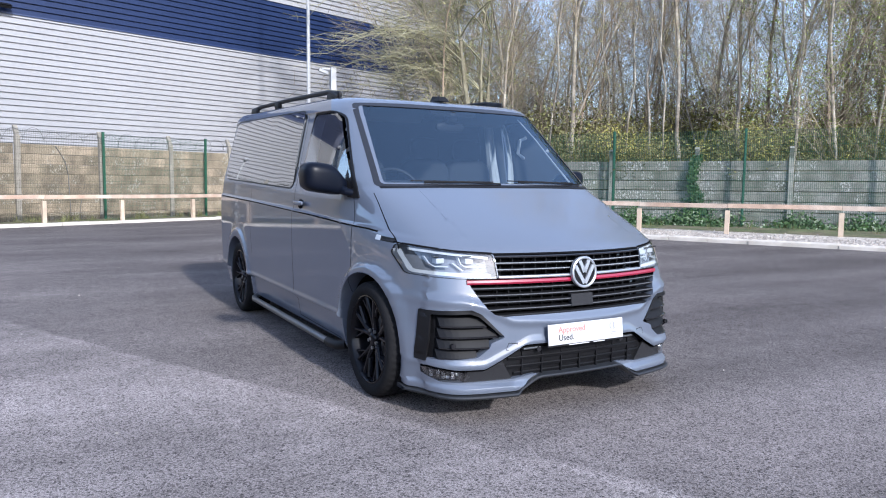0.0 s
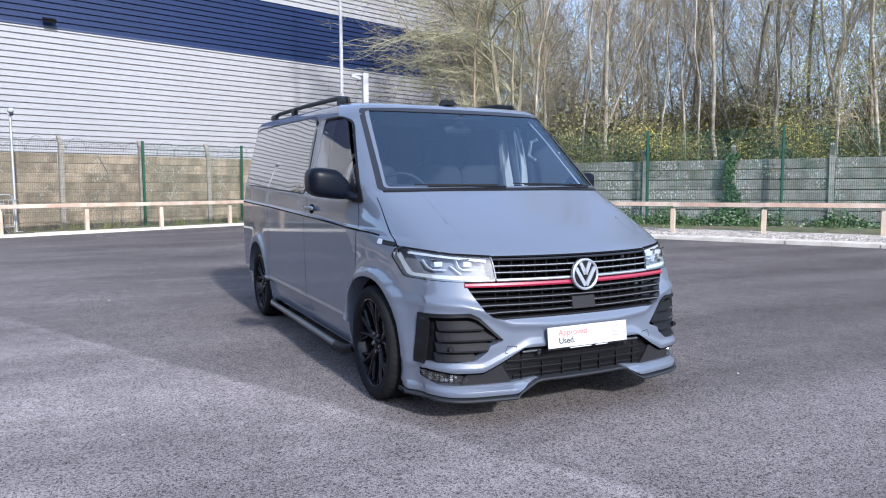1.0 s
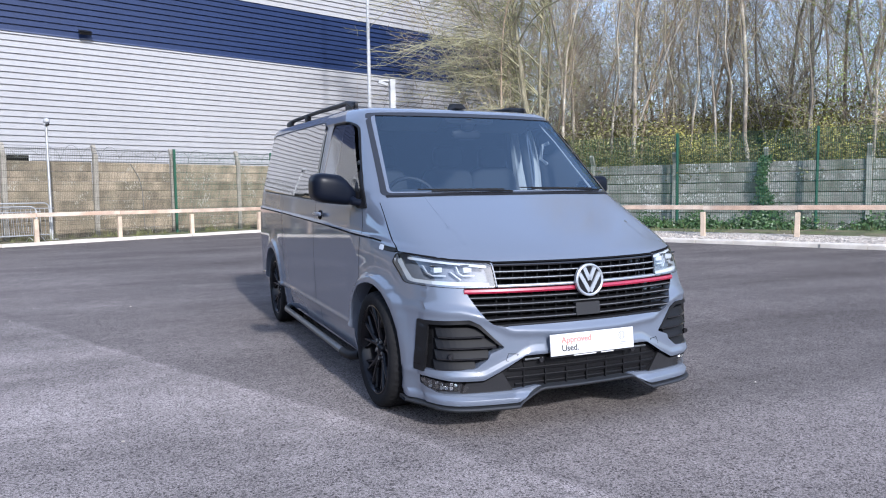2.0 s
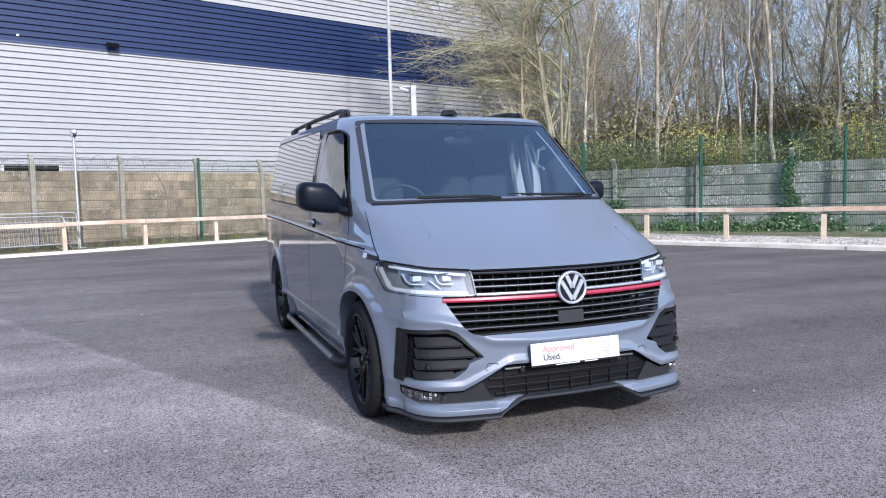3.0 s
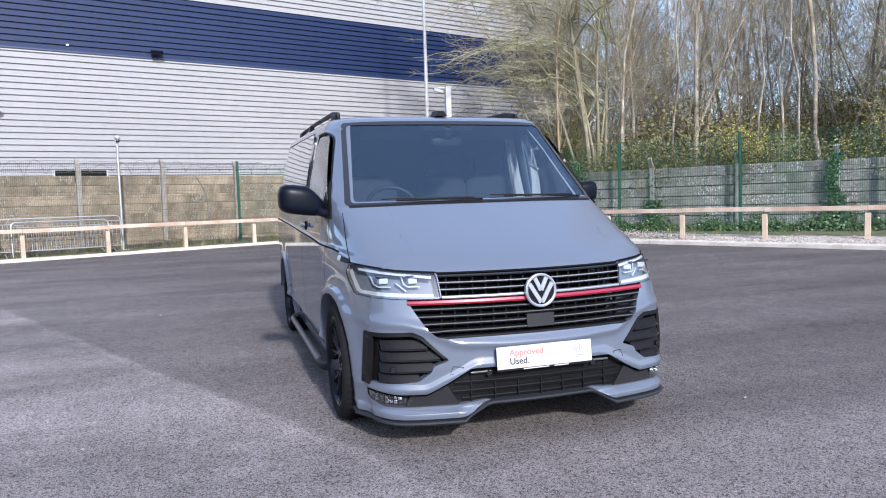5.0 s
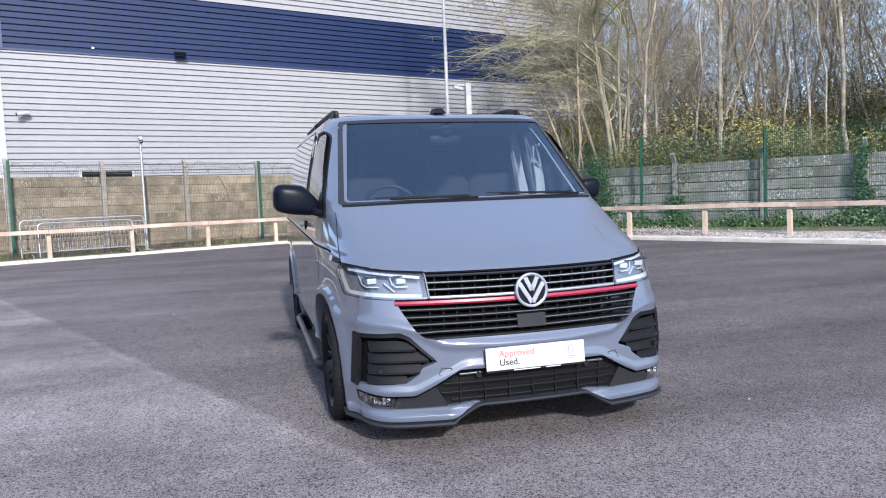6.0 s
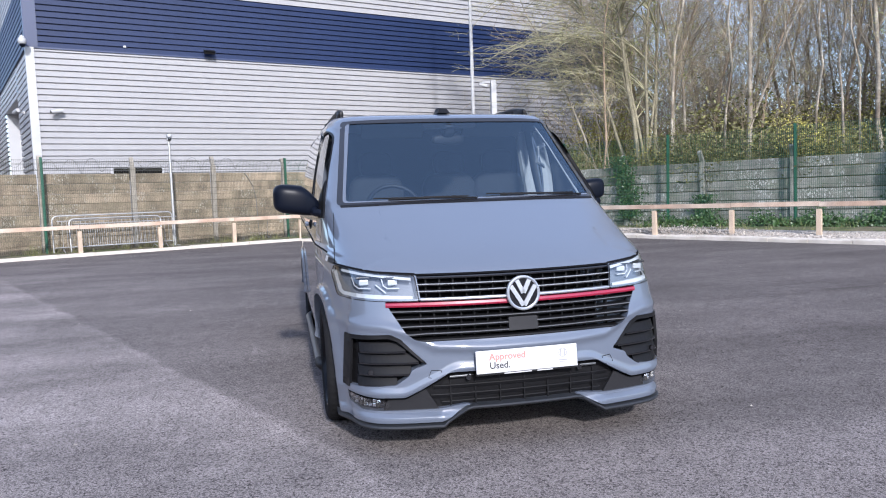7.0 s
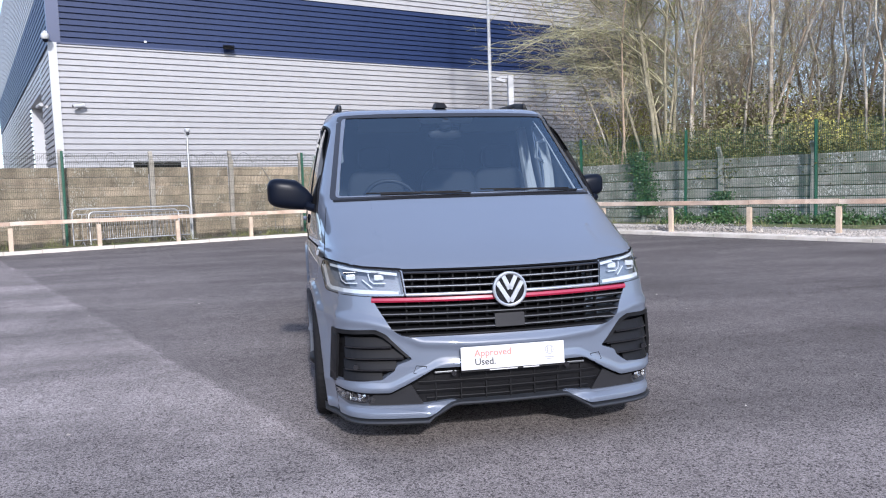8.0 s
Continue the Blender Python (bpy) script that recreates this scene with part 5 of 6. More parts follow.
def bumper_duct(sg):
    pol = [(sg * x, z) for x, z in DUCT]
    root = obj("bumper_duct", skin_panel([rounded(pol, 0.012)], on_front, -0.055, 0.0, 0.04, (0, -1, 0)), dark_matt, van, "black slatted bumper duct")

    def width_at(z):
        inner = float(np.interp(z, (0.338, 0.398, 0.425, 0.452, 0.575, 0.598), (0.70, 0.585, 0.575, 0.49, 0.62, 0.67)))
        outer = float(np.interp(z, (0.338, 0.592), (0.816, 0.796)))
        return inner, outer
    for z in (0.375, 0.430, 0.485, 0.540):
        a, b = width_at(z)
        xs = span(a + 0.002, b, 10)
        xs = [sg * x for x in (xs if sg > 0 else xs[::-1])]
        sl = obj("slat", sweep_front(xs, lambda x, z=z: z, [(-0.060, 0.024), (-0.034, 0.024), (-0.006, -0.018), (-0.008, -0.024), (-0.060, -0.018)], 0.004), black_satin, root)
        obj("slat_edge", sweep_front(xs, lambda x, z=z: z - 0.020, [(-0.010, -0.004), (0.0, -0.003), (0.001, 0.002), (-0.010, 0.004)], 0.004), black_gloss, sl)
    edge = [(0.874, 0.334), (0.856, 0.602), (0.657, 0.608), (0.608, 0.584), (0.500, 0.470), (0.512, 0.470), (0.620, 0.570), (0.664, 0.588), (0.832, 0.582), (0.849, 0.334)]
    obj("duct_frame", skin_panel([rounded([(sg * x, z) for x, z in edge], 0.006)], on_front, 0.0055, 0.014, 0.010), black_satin, root, "black duct frame", smooth=True)
    c, n = on_front(sg * 0.757, 0.425)
    obj("parking_sensor", moved(tube([(0, 0.012, 0), (0, -0.004, 0)], 0.013, 14), Matrix.Translation(c + Vector((0, -0.002, 0)))), black_gloss, root)


bumper_duct(1)
bumper_duct(-1)


def lower_intake():
    def above_edge(x, z):
        p, n = on_front(x, max(z, low_edge(x, 0) + 0.014))
        return Vector((p.x, p.y, z)), n
    root = obj("lower_intake", skin_panel([rounded(INTAKE, 0.010)], above_edge, -0.070, 0.0, 0.04, (0, -1, 0)), dark_matt, van, "black lower intake with fine slats")
    pocket_wall("intake_wall", INTAKE, 0.072, root, 0.014)
    mesh = [(-0.40, 0.402), (0.40, 0.402), (0.50, 0.335), (0.45, 0.236), (0.24, 0.232), (-0.24, 0.232), (-0.45, 0.236), (-0.50, 0.335)]
    obj("intake_mesh", skin_panel([rounded(mesh, 0.010)], above_edge, -0.030, 0.0, 0.04, (0, -1, 0)), black_satin, root, "black mesh panel behind the slats")
    for z, h in ((0.392, 0.385), (0.345, 0.46), (0.300, 0.47), (0.262, 0.42)):
        obj("slat", sweep_front(span(-h, h, 24), lambda x, z=z: z, [(-0.04, -0.016), (-0.006, -0.016), (0.0, -0.004), (0.002, 0.0), (0.0, 0.003), (-0.04, 0.006)], 0.020), black_satin, root)
    for k in range(-3, 4):
        x = k * 0.125
        p, _ = on_front(x, 0.32)
        obj("fin", box(x - 0.003, x + 0.003, p.y + 0.020, p.y + 0.034, 0.245, 0.40), black_satin, root)
    for sg in (-1, 1):
        tri = [(sg * x, z) for x, z in ((0.68, 0.288), (0.60, 0.288), (0.50, 0.338), (0.43, 0.225), (0.70, 0.225))]
        obj("intake_cheek", skin_panel([rounded(tri, 0.006)], on_front, -0.012, 0.03, 0.03, (0, -1, 0)), dark_grey, root)
        fog = [(sg * x, z) for x, z in ((0.855, 0.302), (0.70, 0.284), (0.665, 0.262), (0.69, 0.236), (0.84, 0.243))]
        fl = obj("fog_lamp", skin_panel([rounded(fog, 0.010)], on_front, -0.045, 0.0, 0.02, (0, -1, 0)), black_gloss, root, "fog lamp with faceted chrome reflector")
        for k in range(12):
            x, z = 0.722 + 0.0195 * (k % 6), 0.254 + 0.021 * (k // 6) + 0.006 * (k % 6) / 5
            p, _ = on_front(sg * x, 0.268)
            facet = pose(sg * x, p.y + 0.026 + 0.004 * (k % 3), z, 14 * (k % 3 - 1), 0, sg * 16 * ((k * 5) % 3 - 1))
            obj("reflector", moved(box(-0.0085, 0.0085, -0.004, 0.010, -0.0088, 0.0088, 0.0022), facet), chrome if (k * 7) % 4 else dark_grey, fl)
        obj("fog_lens", skin_panel([rounded(fog, 0.010)], on_front, -0.006, 0.0, 0.03, (0, -1, 0)), lens_glass, fl).visible_shadow = False
        c, n = on_front(sg * 0.29, 0.385)
        obj("parking_sensor", moved(tube([(0, 0.02, 0), (0, -0.002, 0)], 0.013, 14), Matrix.Translation(c)), black_gloss, root)
        obj("plate_bracket", box(sg * 0.33 - 0.055, sg * 0.33 + 0.055, c.y + 0.006, c.y + 0.03, 0.388, 0.398, 0.003), bar_steel, root)
        sq = [(sg * x, z) for x, z in ((0.42, 0.425), (0.47, 0.43), (0.485, 0.395), (0.44, 0.385))]
        obj("tow_cover_gap", ribbon(sq + sq[:1], on_front, 0.0035, 0.001), dark_matt, van)


lower_intake()


def lip():
    xs = [0.905 - 0.905 * 2 * i / 60 for i in range(61)]

    def z_of(x):
        a = abs(x)
        return 0.160 + 0.078 * min(1, max(0, (0.42 - a) / 0.13))
    V, F = [], []
    sec = [(0.016, -0.013), (0.026, -0.003), (0.020, 0.004), (-0.06, 0.010), (-0.06, -0.013)]
    n = len(sec)
    for x in xs:
        p, _ = on_front(max(-0.897, min(0.897, x)), z_of(x) + 0.045)
        V += [(x, p.y - a, z_of(x) + b) for a, b in sec]
    for i in range(len(xs) - 1):
        for k in range(n):
            F.append((i * n + k, (i + 1) * n + k, (i + 1) * n + (k + 1) % n, i * n + (k + 1) % n))
    obj("front_splitter", (V, F), splitter_grey, van, "dark grey splitter under the bumper")


lip()


def letters(body_text, size, place, material, parent, name):
    cu = bpy.data.curves.new("text", "FONT")
    cu.body, cu.size, cu.extrude, cu.resolution_u, cu.offset = body_text, size, 0.0008, 4, 0.0006
    ob = new("text", cu)
    me = bpy.data.meshes.new_from_object(ob.evaluated_get(bpy.context.evaluated_depsgraph_get()))
    bpy.data.objects.remove(ob)
    me.materials.clear()
    me.materials.append(material)
    t = new(name, me)
    t.parent = parent
    t.matrix_basis = place
    return t


def show_plate():
    plate = obj("show_plate", moved(box(-0.262, 0.262, -0.006, 0.0, -0.0555, 0.0555, 0.0028), pose(0, -0.006, 0.4605, -6, 0, 0)), plate_white, van, "white dealer show plate with red and black lettering")
    T = pose(0, -0.006, 0.4605, -6, 0, 0) @ pose(0, -0.0065, 0, 90, 0, 0)
    letters("Approved", 0.046, T @ pose(-0.195, 0.008, 0), print_red, plate, "lettering")
    letters("Used.", 0.046, T @ pose(-0.195, -0.034, 0), print_black, plate, "lettering")
    V, F = [], []
    for k in range(28):
        a = 2 * math.pi * k / 28
        V += [(0.185 + r * math.cos(a), 0.016 + r * math.sin(a), 0.0004) for r in (0.019, 0.022)]
    F = [(2 * k, 2 * k + 1, (2 * k + 3) % 56, (2 * k + 2) % 56) for k in range(28)]
    obj("printed_mark", moved((V, F), T), print_grey, plate)
    for x, d in ((-0.010, 0.5), (0.010, -0.5)):
        obj("printed_mark", moved(box(0.185 + x - 0.0018, 0.185 + x + 0.0018, 0.002, 0.032, 0.0002, 0.0008), T), print_grey, plate)
    obj("printed_bar", moved(box(0.160, 0.210, -0.022, -0.018, 0.0002, 0.0008), T), print_grey, plate)
    obj("printed_bar", moved(box(0.168, 0.204, -0.030, -0.027, 0.0002, 0.0008), T), print_grey, plate)
    under = obj("plate_holder", moved(box(-0.262, 0.262, 0.001, 0.008, -0.066, -0.040, 0.002), pose(0, -0.006, 0.4605, -6, 0, 0)), black_satin, van)
    for a, b in ((-0.12, 0.02), (0.05, 0.13)):
        obj("printed_bar", moved(box(a, b, -0.001, 0.0005, -0.064, -0.059), pose(0, -0.006, 0.4605, -6, 0, 0)), plate_white, under)


show_plate()


# wheels
def wheel(m, side):
    tyre = lathe_x([(0.248, -0.10), (0.272, -0.118), (0.302, -0.122), (0.324, -0.112), (0.334, -0.096), (0.338, -0.062), (0.332, -0.058), (0.332, -0.052), (0.338, -0.048), (0.3385, -0.014), (0.332, -0.010),
                    (0.332, -0.002), (0.3385, 0.002), (0.3385, 0.036), (0.332, 0.040), (0.332, 0.048), (0.338, 0.052), (0.334, 0.096), (0.324, 0.112), (0.302, 0.122), (0.272, 0.118), (0.248, 0.10)], 150)
    S = Matrix.Diagonal((side, 1, 1, 1))
    cut = []
    for i, (x, y, z) in enumerate(tyre[0]):
        seg, r = i // 22, math.hypot(y, z)
        k = (r - 0.006) / r if r > 0.331 and (seg + (1 if x > 0 else 0)) % 3 == 0 else 1.0
        cut.append((x, y * k, z * k))
    tyre = (cut, tyre[1])
    root = obj("wheel", moved(tyre, m @ S), rubber, van, "black tyre on a gloss black alloy wheel", smooth=True, sharp=50)
    barrel = lathe_x([(0.256, -0.10), (0.259, -0.112), (0.251, -0.114), (0.243, -0.100), (0.230, -0.02), (0.230, 0.09), (0.250, 0.10)], 64)
    obj("rim", moved(barrel, m @ S), rim_black, root, smooth=True, sharp=40)
    obj("brake_disc", moved(tube([(-0.01, 0, 0), (0.02, 0, 0)], 0.155, 36), m @ S), steel, root)
    obj("inner_cover", moved(tube([(0.06, 0, 0), (0.07, 0, 0)], 0.229, 32), m @ S), dark_matt, root)

    def spoke(a0, r0, a1, r1, w0, w1, x0, x1, t=0.02):
        p, q = Vector((0, math.cos(a0), math.sin(a0))) * r0, Vector((0, math.cos(a1), math.sin(a1))) * r1
        d = (q - p).normalized()
        s = d.cross(Vector((1, 0, 0)))
        V = []
        for c, w, x in ((p, w0, x0), (q, w1, x1)):
            V += [tuple(c + s * (-w) + Vector((x + 0.010, 0, 0))), tuple(c + s * (-w * 0.45) + Vector((x, 0, 0))), tuple(c + s * (w * 0.45) + Vector((x, 0, 0))), tuple(c + s * w + Vector((x + 0.010, 0, 0))),
                  tuple(c + s * w + Vector((x + t + 0.01, 0, 0))), tuple(c + s * (-w) + Vector((x + t + 0.01, 0, 0)))]
        F = [(i, (i + 1) % 6, 6 + (i + 1) % 6, 6 + i) for i in range(6)] + [tuple(range(6))[::-1], tuple(range(6, 12))]
        return V, F
    for k in range(5):
        a = 2 * math.pi * k / 5 + 0.3
        g = join(spoke(a, 0.03, a - 0.14, 0.13, 0.020, 0.013, -0.070, -0.086), spoke(a, 0.03, a + 0.14, 0.13, 0.020, 0.013, -0.070, -0.086),
                 spoke(a - 0.14, 0.125, a - 0.22, 0.244, 0.014, 0.011, -0.086, -0.100), spoke(a + 0.14, 0.125, a + 0.22, 0.244, 0.014, 0.011, -0.086, -0.100),
                 spoke(a - 0.14, 0.125, a - 0.46, 0.240, 0.009, 0.008, -0.080, -0.094), spoke(a + 0.14, 0.125, a + 0.46, 0.240, 0.009, 0.008, -0.080, -0.094))
        obj("spoke", moved(g, m @ S), rim_black, root)
        b = a + math.pi / 5
        c = Vector((-0.074, 0.055 * math.cos(b), 0.055 * math.sin(b)))
        obj("wheel_bolt", moved(tube([c, c + Vector((-0.012, 0, 0))], 0.010, 6), m @ S), steel, root)
    obj("hub_cap", moved(lathe_x([(0.0, -0.094), (0.024, -0.093), (0.034, -0.086), (0.040, -0.070), (0.040, -0.04)], 28), m @ S), rim_black, root, smooth=True)
    obj("hub_mark", moved(lathe_x([(0.0, -0.0955), (0.010, -0.0955), (0.010, -0.093)], 16), m @ S), satin_silver, root)


for wy in WHEELS_Y:
    for sg in (-1, 1):
        wheel(pose(sg * (WHEEL_X - 0.122), wy, WHEEL_Z + 0.009), -sg)
        lin = [(0.388 * math.cos(a), 0.388 * math.sin(a)) for a in [math.pi * (-0.12 + 1.24 * k / 24) for k in range(25)]]
        V = [(sg * x, wy + a, WHEEL_Z + b) for x in (0.605, 0.895) for a, b in lin]
        obj("arch_liner", (V, [(i, i + 1, i + 26, i + 25) for i in range(24)] + [tuple(range(25))]), dark_matt, van)
obj("underbody", join(box(-0.60, 0.60, 0.35, 4.75, 0.225, 0.26), box(-0.60, 0.60, 0.25, 0.40, 0.19, 0.26)), dark_matt, van)


# cabin
def cabin():
    obj("cabin_floor", box(-0.84, 0.84, 1.06, 2.48, 0.63, 0.66), cabin_dark, van)
    obj("bulkhead", box(-0.80, 0.80, 2.40, 2.44, 0.66, 1.80), cabin_dark, van, "dark cab bulkhead")
    dv = [(1.06, 0.90), (1.06, 1.205), (1.12, 1.222), (1.34, 1.235), (1.48, 1.215), (1.56, 1.15), (1.55, 0.95), (1.45, 0.80)]
    n = len(dv)
    V = [(x, y, z) for x in (-0.85, 0.85) for y, z in dv]
    obj("dashboard", (V, [tuple(range(n)), tuple(range(n, 2 * n))[::-1]] + [(i, i + n, (i + 1) % n + n, (i + 1) % n) for i in range(n)]), dash_mat, van)
    obj("dash_binnacle", superell((-0.38, 1.47, 1.235), (0.20, 0.11, 0.045), 0.7, 24, 10), dash_mat, van, smooth=True)
    c = Vector((-0.38, 1.60, 1.20))
    R = Matrix.Translation(c) @ Matrix.Rotation(radians(-32), 4, "X")
    ringp = [tuple(R @ Vector((0.185 * math.cos(a), 0, 0.185 * math.sin(a)))) for a in [2 * math.pi * k / 36 for k in range(37)]]
    sw = obj("steering_wheel", tube(ringp, 0.015, 8), black_satin, van, "black steering wheel", smooth=True)
    obj("steering_spoke", moved(join(box(-0.18, 0.18, -0.010, 0.010, -0.025, 0.025, 0.006), box(-0.02, 0.02, -0.01, 0.01, -0.18, 0.0, 0.005)), R), satin_silver, sw)
    obj("steering_hub", moved(superell((0, -0.01, 0), (0.065, 0.03, 0.055), 0.7, 18, 10), R), black_satin, sw, smooth=True)
    for x in (-0.42, 0.16, 0.56):
        s = obj("seat", superell((x, 2.22, 1.10), (0.22, 0.10, 0.36), 0.45, 24, 16), cabin_dark, van, "dark cab seat", smooth=True)
        obj("headrest", superell((x, 2.21, 1.535), (0.125, 0.06, 0.095), 0.55, 20, 12), cabin_dark, s, smooth=True)
        obj("seat_cushion", superell((x, 1.98, 0.82), (0.22, 0.28, 0.09), 0.45, 20, 10), cabin_dark, s, smooth=True)
    for sg in (-1, 1):
        a = [(sg * 0.765, 1.07, 1.25), (sg * 0.738, 1.26, 1.42), (sg * 0.707, 1.45, 1.60), (sg * 0.672, 1.63, 1.755)]
        obj("pillar_trim", tube(a, [0.007, 0.005, 0.0045, 0.0045], 8), trim_grey, van, "pale grey pillar trim", smooth=True)
        b = [(sg * 0.855, 2.19, 1.15), (sg * 0.80, 2.19, 1.45), (sg * 0.745, 2.17, 1.76)]
        obj("pillar_trim", tube(b, [0.055, 0.045, 0.04], 8), trim_grey, van, smooth=True)
        g = [(sg * 0.75, 1.62, 1.62), (sg * 0.705, 1.64, 1.60), (sg * 0.700, 1.66, 1.50), (sg * 0.76, 1.66, 1.46)]
        obj("grab_handle", tube(g, 0.013, 8), trim_grey, van, smooth=True)
        obj("door_card", box(min(sg * 0.80, sg * 0.855), max(sg * 0.80, sg * 0.855), 1.15, 2.2, 0.66, 1.19, 0.02), dash_mat, van)
    obj("headlining", box(-0.66, 0.66, 1.72, 2.42, 1.795, 1.805), lining_grey, van, "pale grey headlining")
    for x in (-0.36, 0.36):
        v = obj("sun_visor", moved(box(-0.22, 0.22, -0.01, 0.01, -0.075, 0.075, 0.008), Matrix.Translation((x, 1.66, 1.745)) @ Matrix.Rotation(radians(52), 4, "X")), lining_grey, van)
    rv = obj("rear_mirror", superell((0.0, 1.52, 1.66), (0.115, 0.022, 0.035), 0.6, 22, 10), black_satin, van, smooth=True)
    obj("mirror_stem", superell((0.0, 1.50, 1.725), (0.05, 0.05, 0.045), 0.7, 16, 10), black_satin, rv, smooth=True)
    obj("sensor_shield", skin_panel([rounded([(-0.17, 1.735), (0.17, 1.735), (0.20, 1.775), (-0.20, 1.775)], 0.02)], on_front, -0.010, 0.0, 0.05), black_satin, van)


cabin()


# ---- trees ----
def leaf_sheet(rnd, spots, count, size, scatter):
    """Small pointed leaves scattered about the given spots."""
    V, F = [], []
    for _ in range(count):
        c = rnd.choice(spots) + Vector((rnd.gauss(0, scatter), rnd.gauss(0, scatter), rnd.gauss(0, scatter)))
        a = Vector((rnd.uniform(-1, 1), rnd.uniform(-1, 1), rnd.uniform(-1, 1))).normalized()
        b = a.orthogonal().normalized()
        s = size * rnd.uniform(0.6, 1.4)
        o = len(V)
        V += [tuple(c - a * s), tuple(c - b * s * 0.5), tuple(c + a * s), tuple(c + b * s * 0.5)]
        F.append((o, o + 1, o + 2, o + 3))
    return V, F


def grow(seed, height, r0, lean=0.08, limbs=12, start=0.25, spread=1.0, leaf=0.026, leaves=1200, twig=10, bend=0.10):
    """A winding tapered trunk; thin rising limbs with twigs and spurs; small leaves near the twig ends."""
    rnd = random.Random(seed)
    stem, wood, tips = [], [], []

    def branch(p, d, length, r, level):
        n = (11, 5, 2, 1)[level]
        pts, rad = [p.copy()], [r]
        q, dd = p.copy(), d.copy()
        for i in range(n):
            wob = (bend, 0.24, 0.30, 0.0)[level]
            dd = (dd + Vector((rnd.uniform(-wob, wob), rnd.uniform(-wob, wob), rnd.uniform(-wob, wob) * 0.5)) + Vector((0, 0, (0.09, 0.10, 0.03, 0)[level]))).normalized()
            q = q + dd * (length / n)
            pts.append(q.copy())
            rad.append(max(0.0032, r * (1 - 0.88 * (i + 1) / n)))
        (stem if level == 0 else wood).append(tube(pts, rad, (7, 4, 3, 3)[level], False))
        if level == 3:
            tips.append(pts[-1])
            return
        if level == 2:
            tips.append(pts[-1])
        k = (limbs, twig, 3)[level]
        for i in range(k):
            low = (start, 0.12, 0.2)[level]
            f = low + (1 - low) * (i + rnd.random()) / k
            j = min(int(f * n), n - 1)
            a = pts[j].lerp(pts[j + 1], f * n - j)
            ax = (pts[j + 1] - pts[j]).normalized()
            side = Matrix.Rotation(rnd.uniform(0, 2 * math.pi), 3, ax) @ ax.orthogonal().normalized()
            out = (ax * rnd.uniform(0.7, 1.1) + side * rnd.uniform(0.35, 0.85) * spread).normalized()
            reach = (rnd.uniform(0.14, 0.34) * (1.25 - 0.6 * f), rnd.uniform(0.22, 0.46), rnd.uniform(0.35, 0.7))[level]
            branch(a, out, length * reach, max(0.0045 if level < 2 else 0.0032, rad[j] * rnd.uniform(0.20, 0.36)), level + 1)

    branch(Vector((0, 0, -0.1)), Vector((rnd.uniform(-lean, lean), rnd.uniform(-lean, lean), 1)).normalized(), height, r0, 0)
    return join(*stem), join(*wood), leaf_sheet(rnd, tips, leaves, leaf, 0.10)


def tree_thing(name, kind_args, bark, leafm, label, at, category="tree"):
    t, w, l = grow(**kind_args)
    root = tagged(empty(name, at), label, category, "wood behind the panel wall")
    obj("trunk", t, bark, root, smooth=True, sharp=80)
    obj("bough", w, twig_brown, root, "fine brown twigs", smooth=True, sharp=80)
    obj("crown", l, leafm, root)
    return root


def on_right(s, back, rz=0.0, sc=1.0):
    p = RIGHT[0] + RIGHT[1] * s - RIGHT[2] * back
    return Matrix.Translation((p.x, p.y, 0.0)) @ Matrix.Rotation(radians(rz), 4, "Z") @ Matrix.Scale(sc * UNIT, 4)


LBL_PALE = "tall slender pale-barked tree with sparse spring leaves"
LBL_BROWN = "tall bare brown-twigged tree with a few opening leaves"
KINDS = [
    tree_thing("birch_tree", dict(seed=21, height=15, r0=0.068, limbs=30, twig=9, start=0.30, leaves=1500, lean=0.14, bend=0.15), bark_pale, leaf_olive, LBL_PALE, on_right(-4.2, 3.2)),
    tree_thing("birch_tree", dict(seed=22, height=17, r0=0.082, limbs=32, twig=9, start=0.26, leaves=1600, lean=0.18, bend=0.17), bark_pale, leaf_olive, LBL_PALE, on_right(1.9, 2.4)),
    tree_thing("alder_tree", dict(seed=23, height=14, r0=0.07, limbs=32, twig=10, start=0.12, leaves=2600, lean=0.2, bend=0.16), bark_brown, leaf_olive, LBL_BROWN, on_right(4.4, 3.6)),
    tree_thing("alder_tree", dict(seed=24, height=13, r0=0.066, limbs=30, twig=10, start=0.10, leaves=1700, lean=0.26, bend=0.18), bark_brown, leaf_olive, LBL_BROWN, on_right(-0.8, 4.8)),
    tree_thing("ash_tree", dict(seed=25, height=16, r0=0.072, limbs=32, twig=10, start=0.20, leaves=1100, lean=0.16, bend=0.14), bark_brown, leaf_olive, LBL_BROWN, on_right(6.4, 5.0)),
    tree_thing("sapling", dict(seed=26, height=9, r0=0.045, limbs=22, twig=9, start=0.10, leaves=3000, leaf=0.028, lean=0.2), bark_pale, leaf_green, "thin leaning sapling with fresh green leaves", on_right(3.2, 1.6)),
    tree_thing("young_birch", dict(seed=27, height=12, r0=0.05, limbs=22, twig=8, start=0.3, leaves=1300, lean=0.14, spread=0.8, bend=0.15), bark_pale, leaf_olive, "thin young birch with a pale upright stem", on_right(-2.6, 2.0)),
    tree_thing("young_birch", dict(seed=28, height=13, r0=0.045, limbs=18, twig=8, start=0.4, leaves=900, lean=0.2, spread=0.8, bend=0.17), bark_pale, leaf_olive, "thin young birch with a pale winding stem", on_right(0.9, 2.9)),
    tree_thing("alder_tree", dict(seed=29, height=13, r0=0.07, limbs=32, twig=10, start=0.10, leaves=4600, leaf=0.028), bark_brown, leaf_green, "tall brown-stemmed tree in fresh green leaf", on_right(8.4, 3.0)),
]


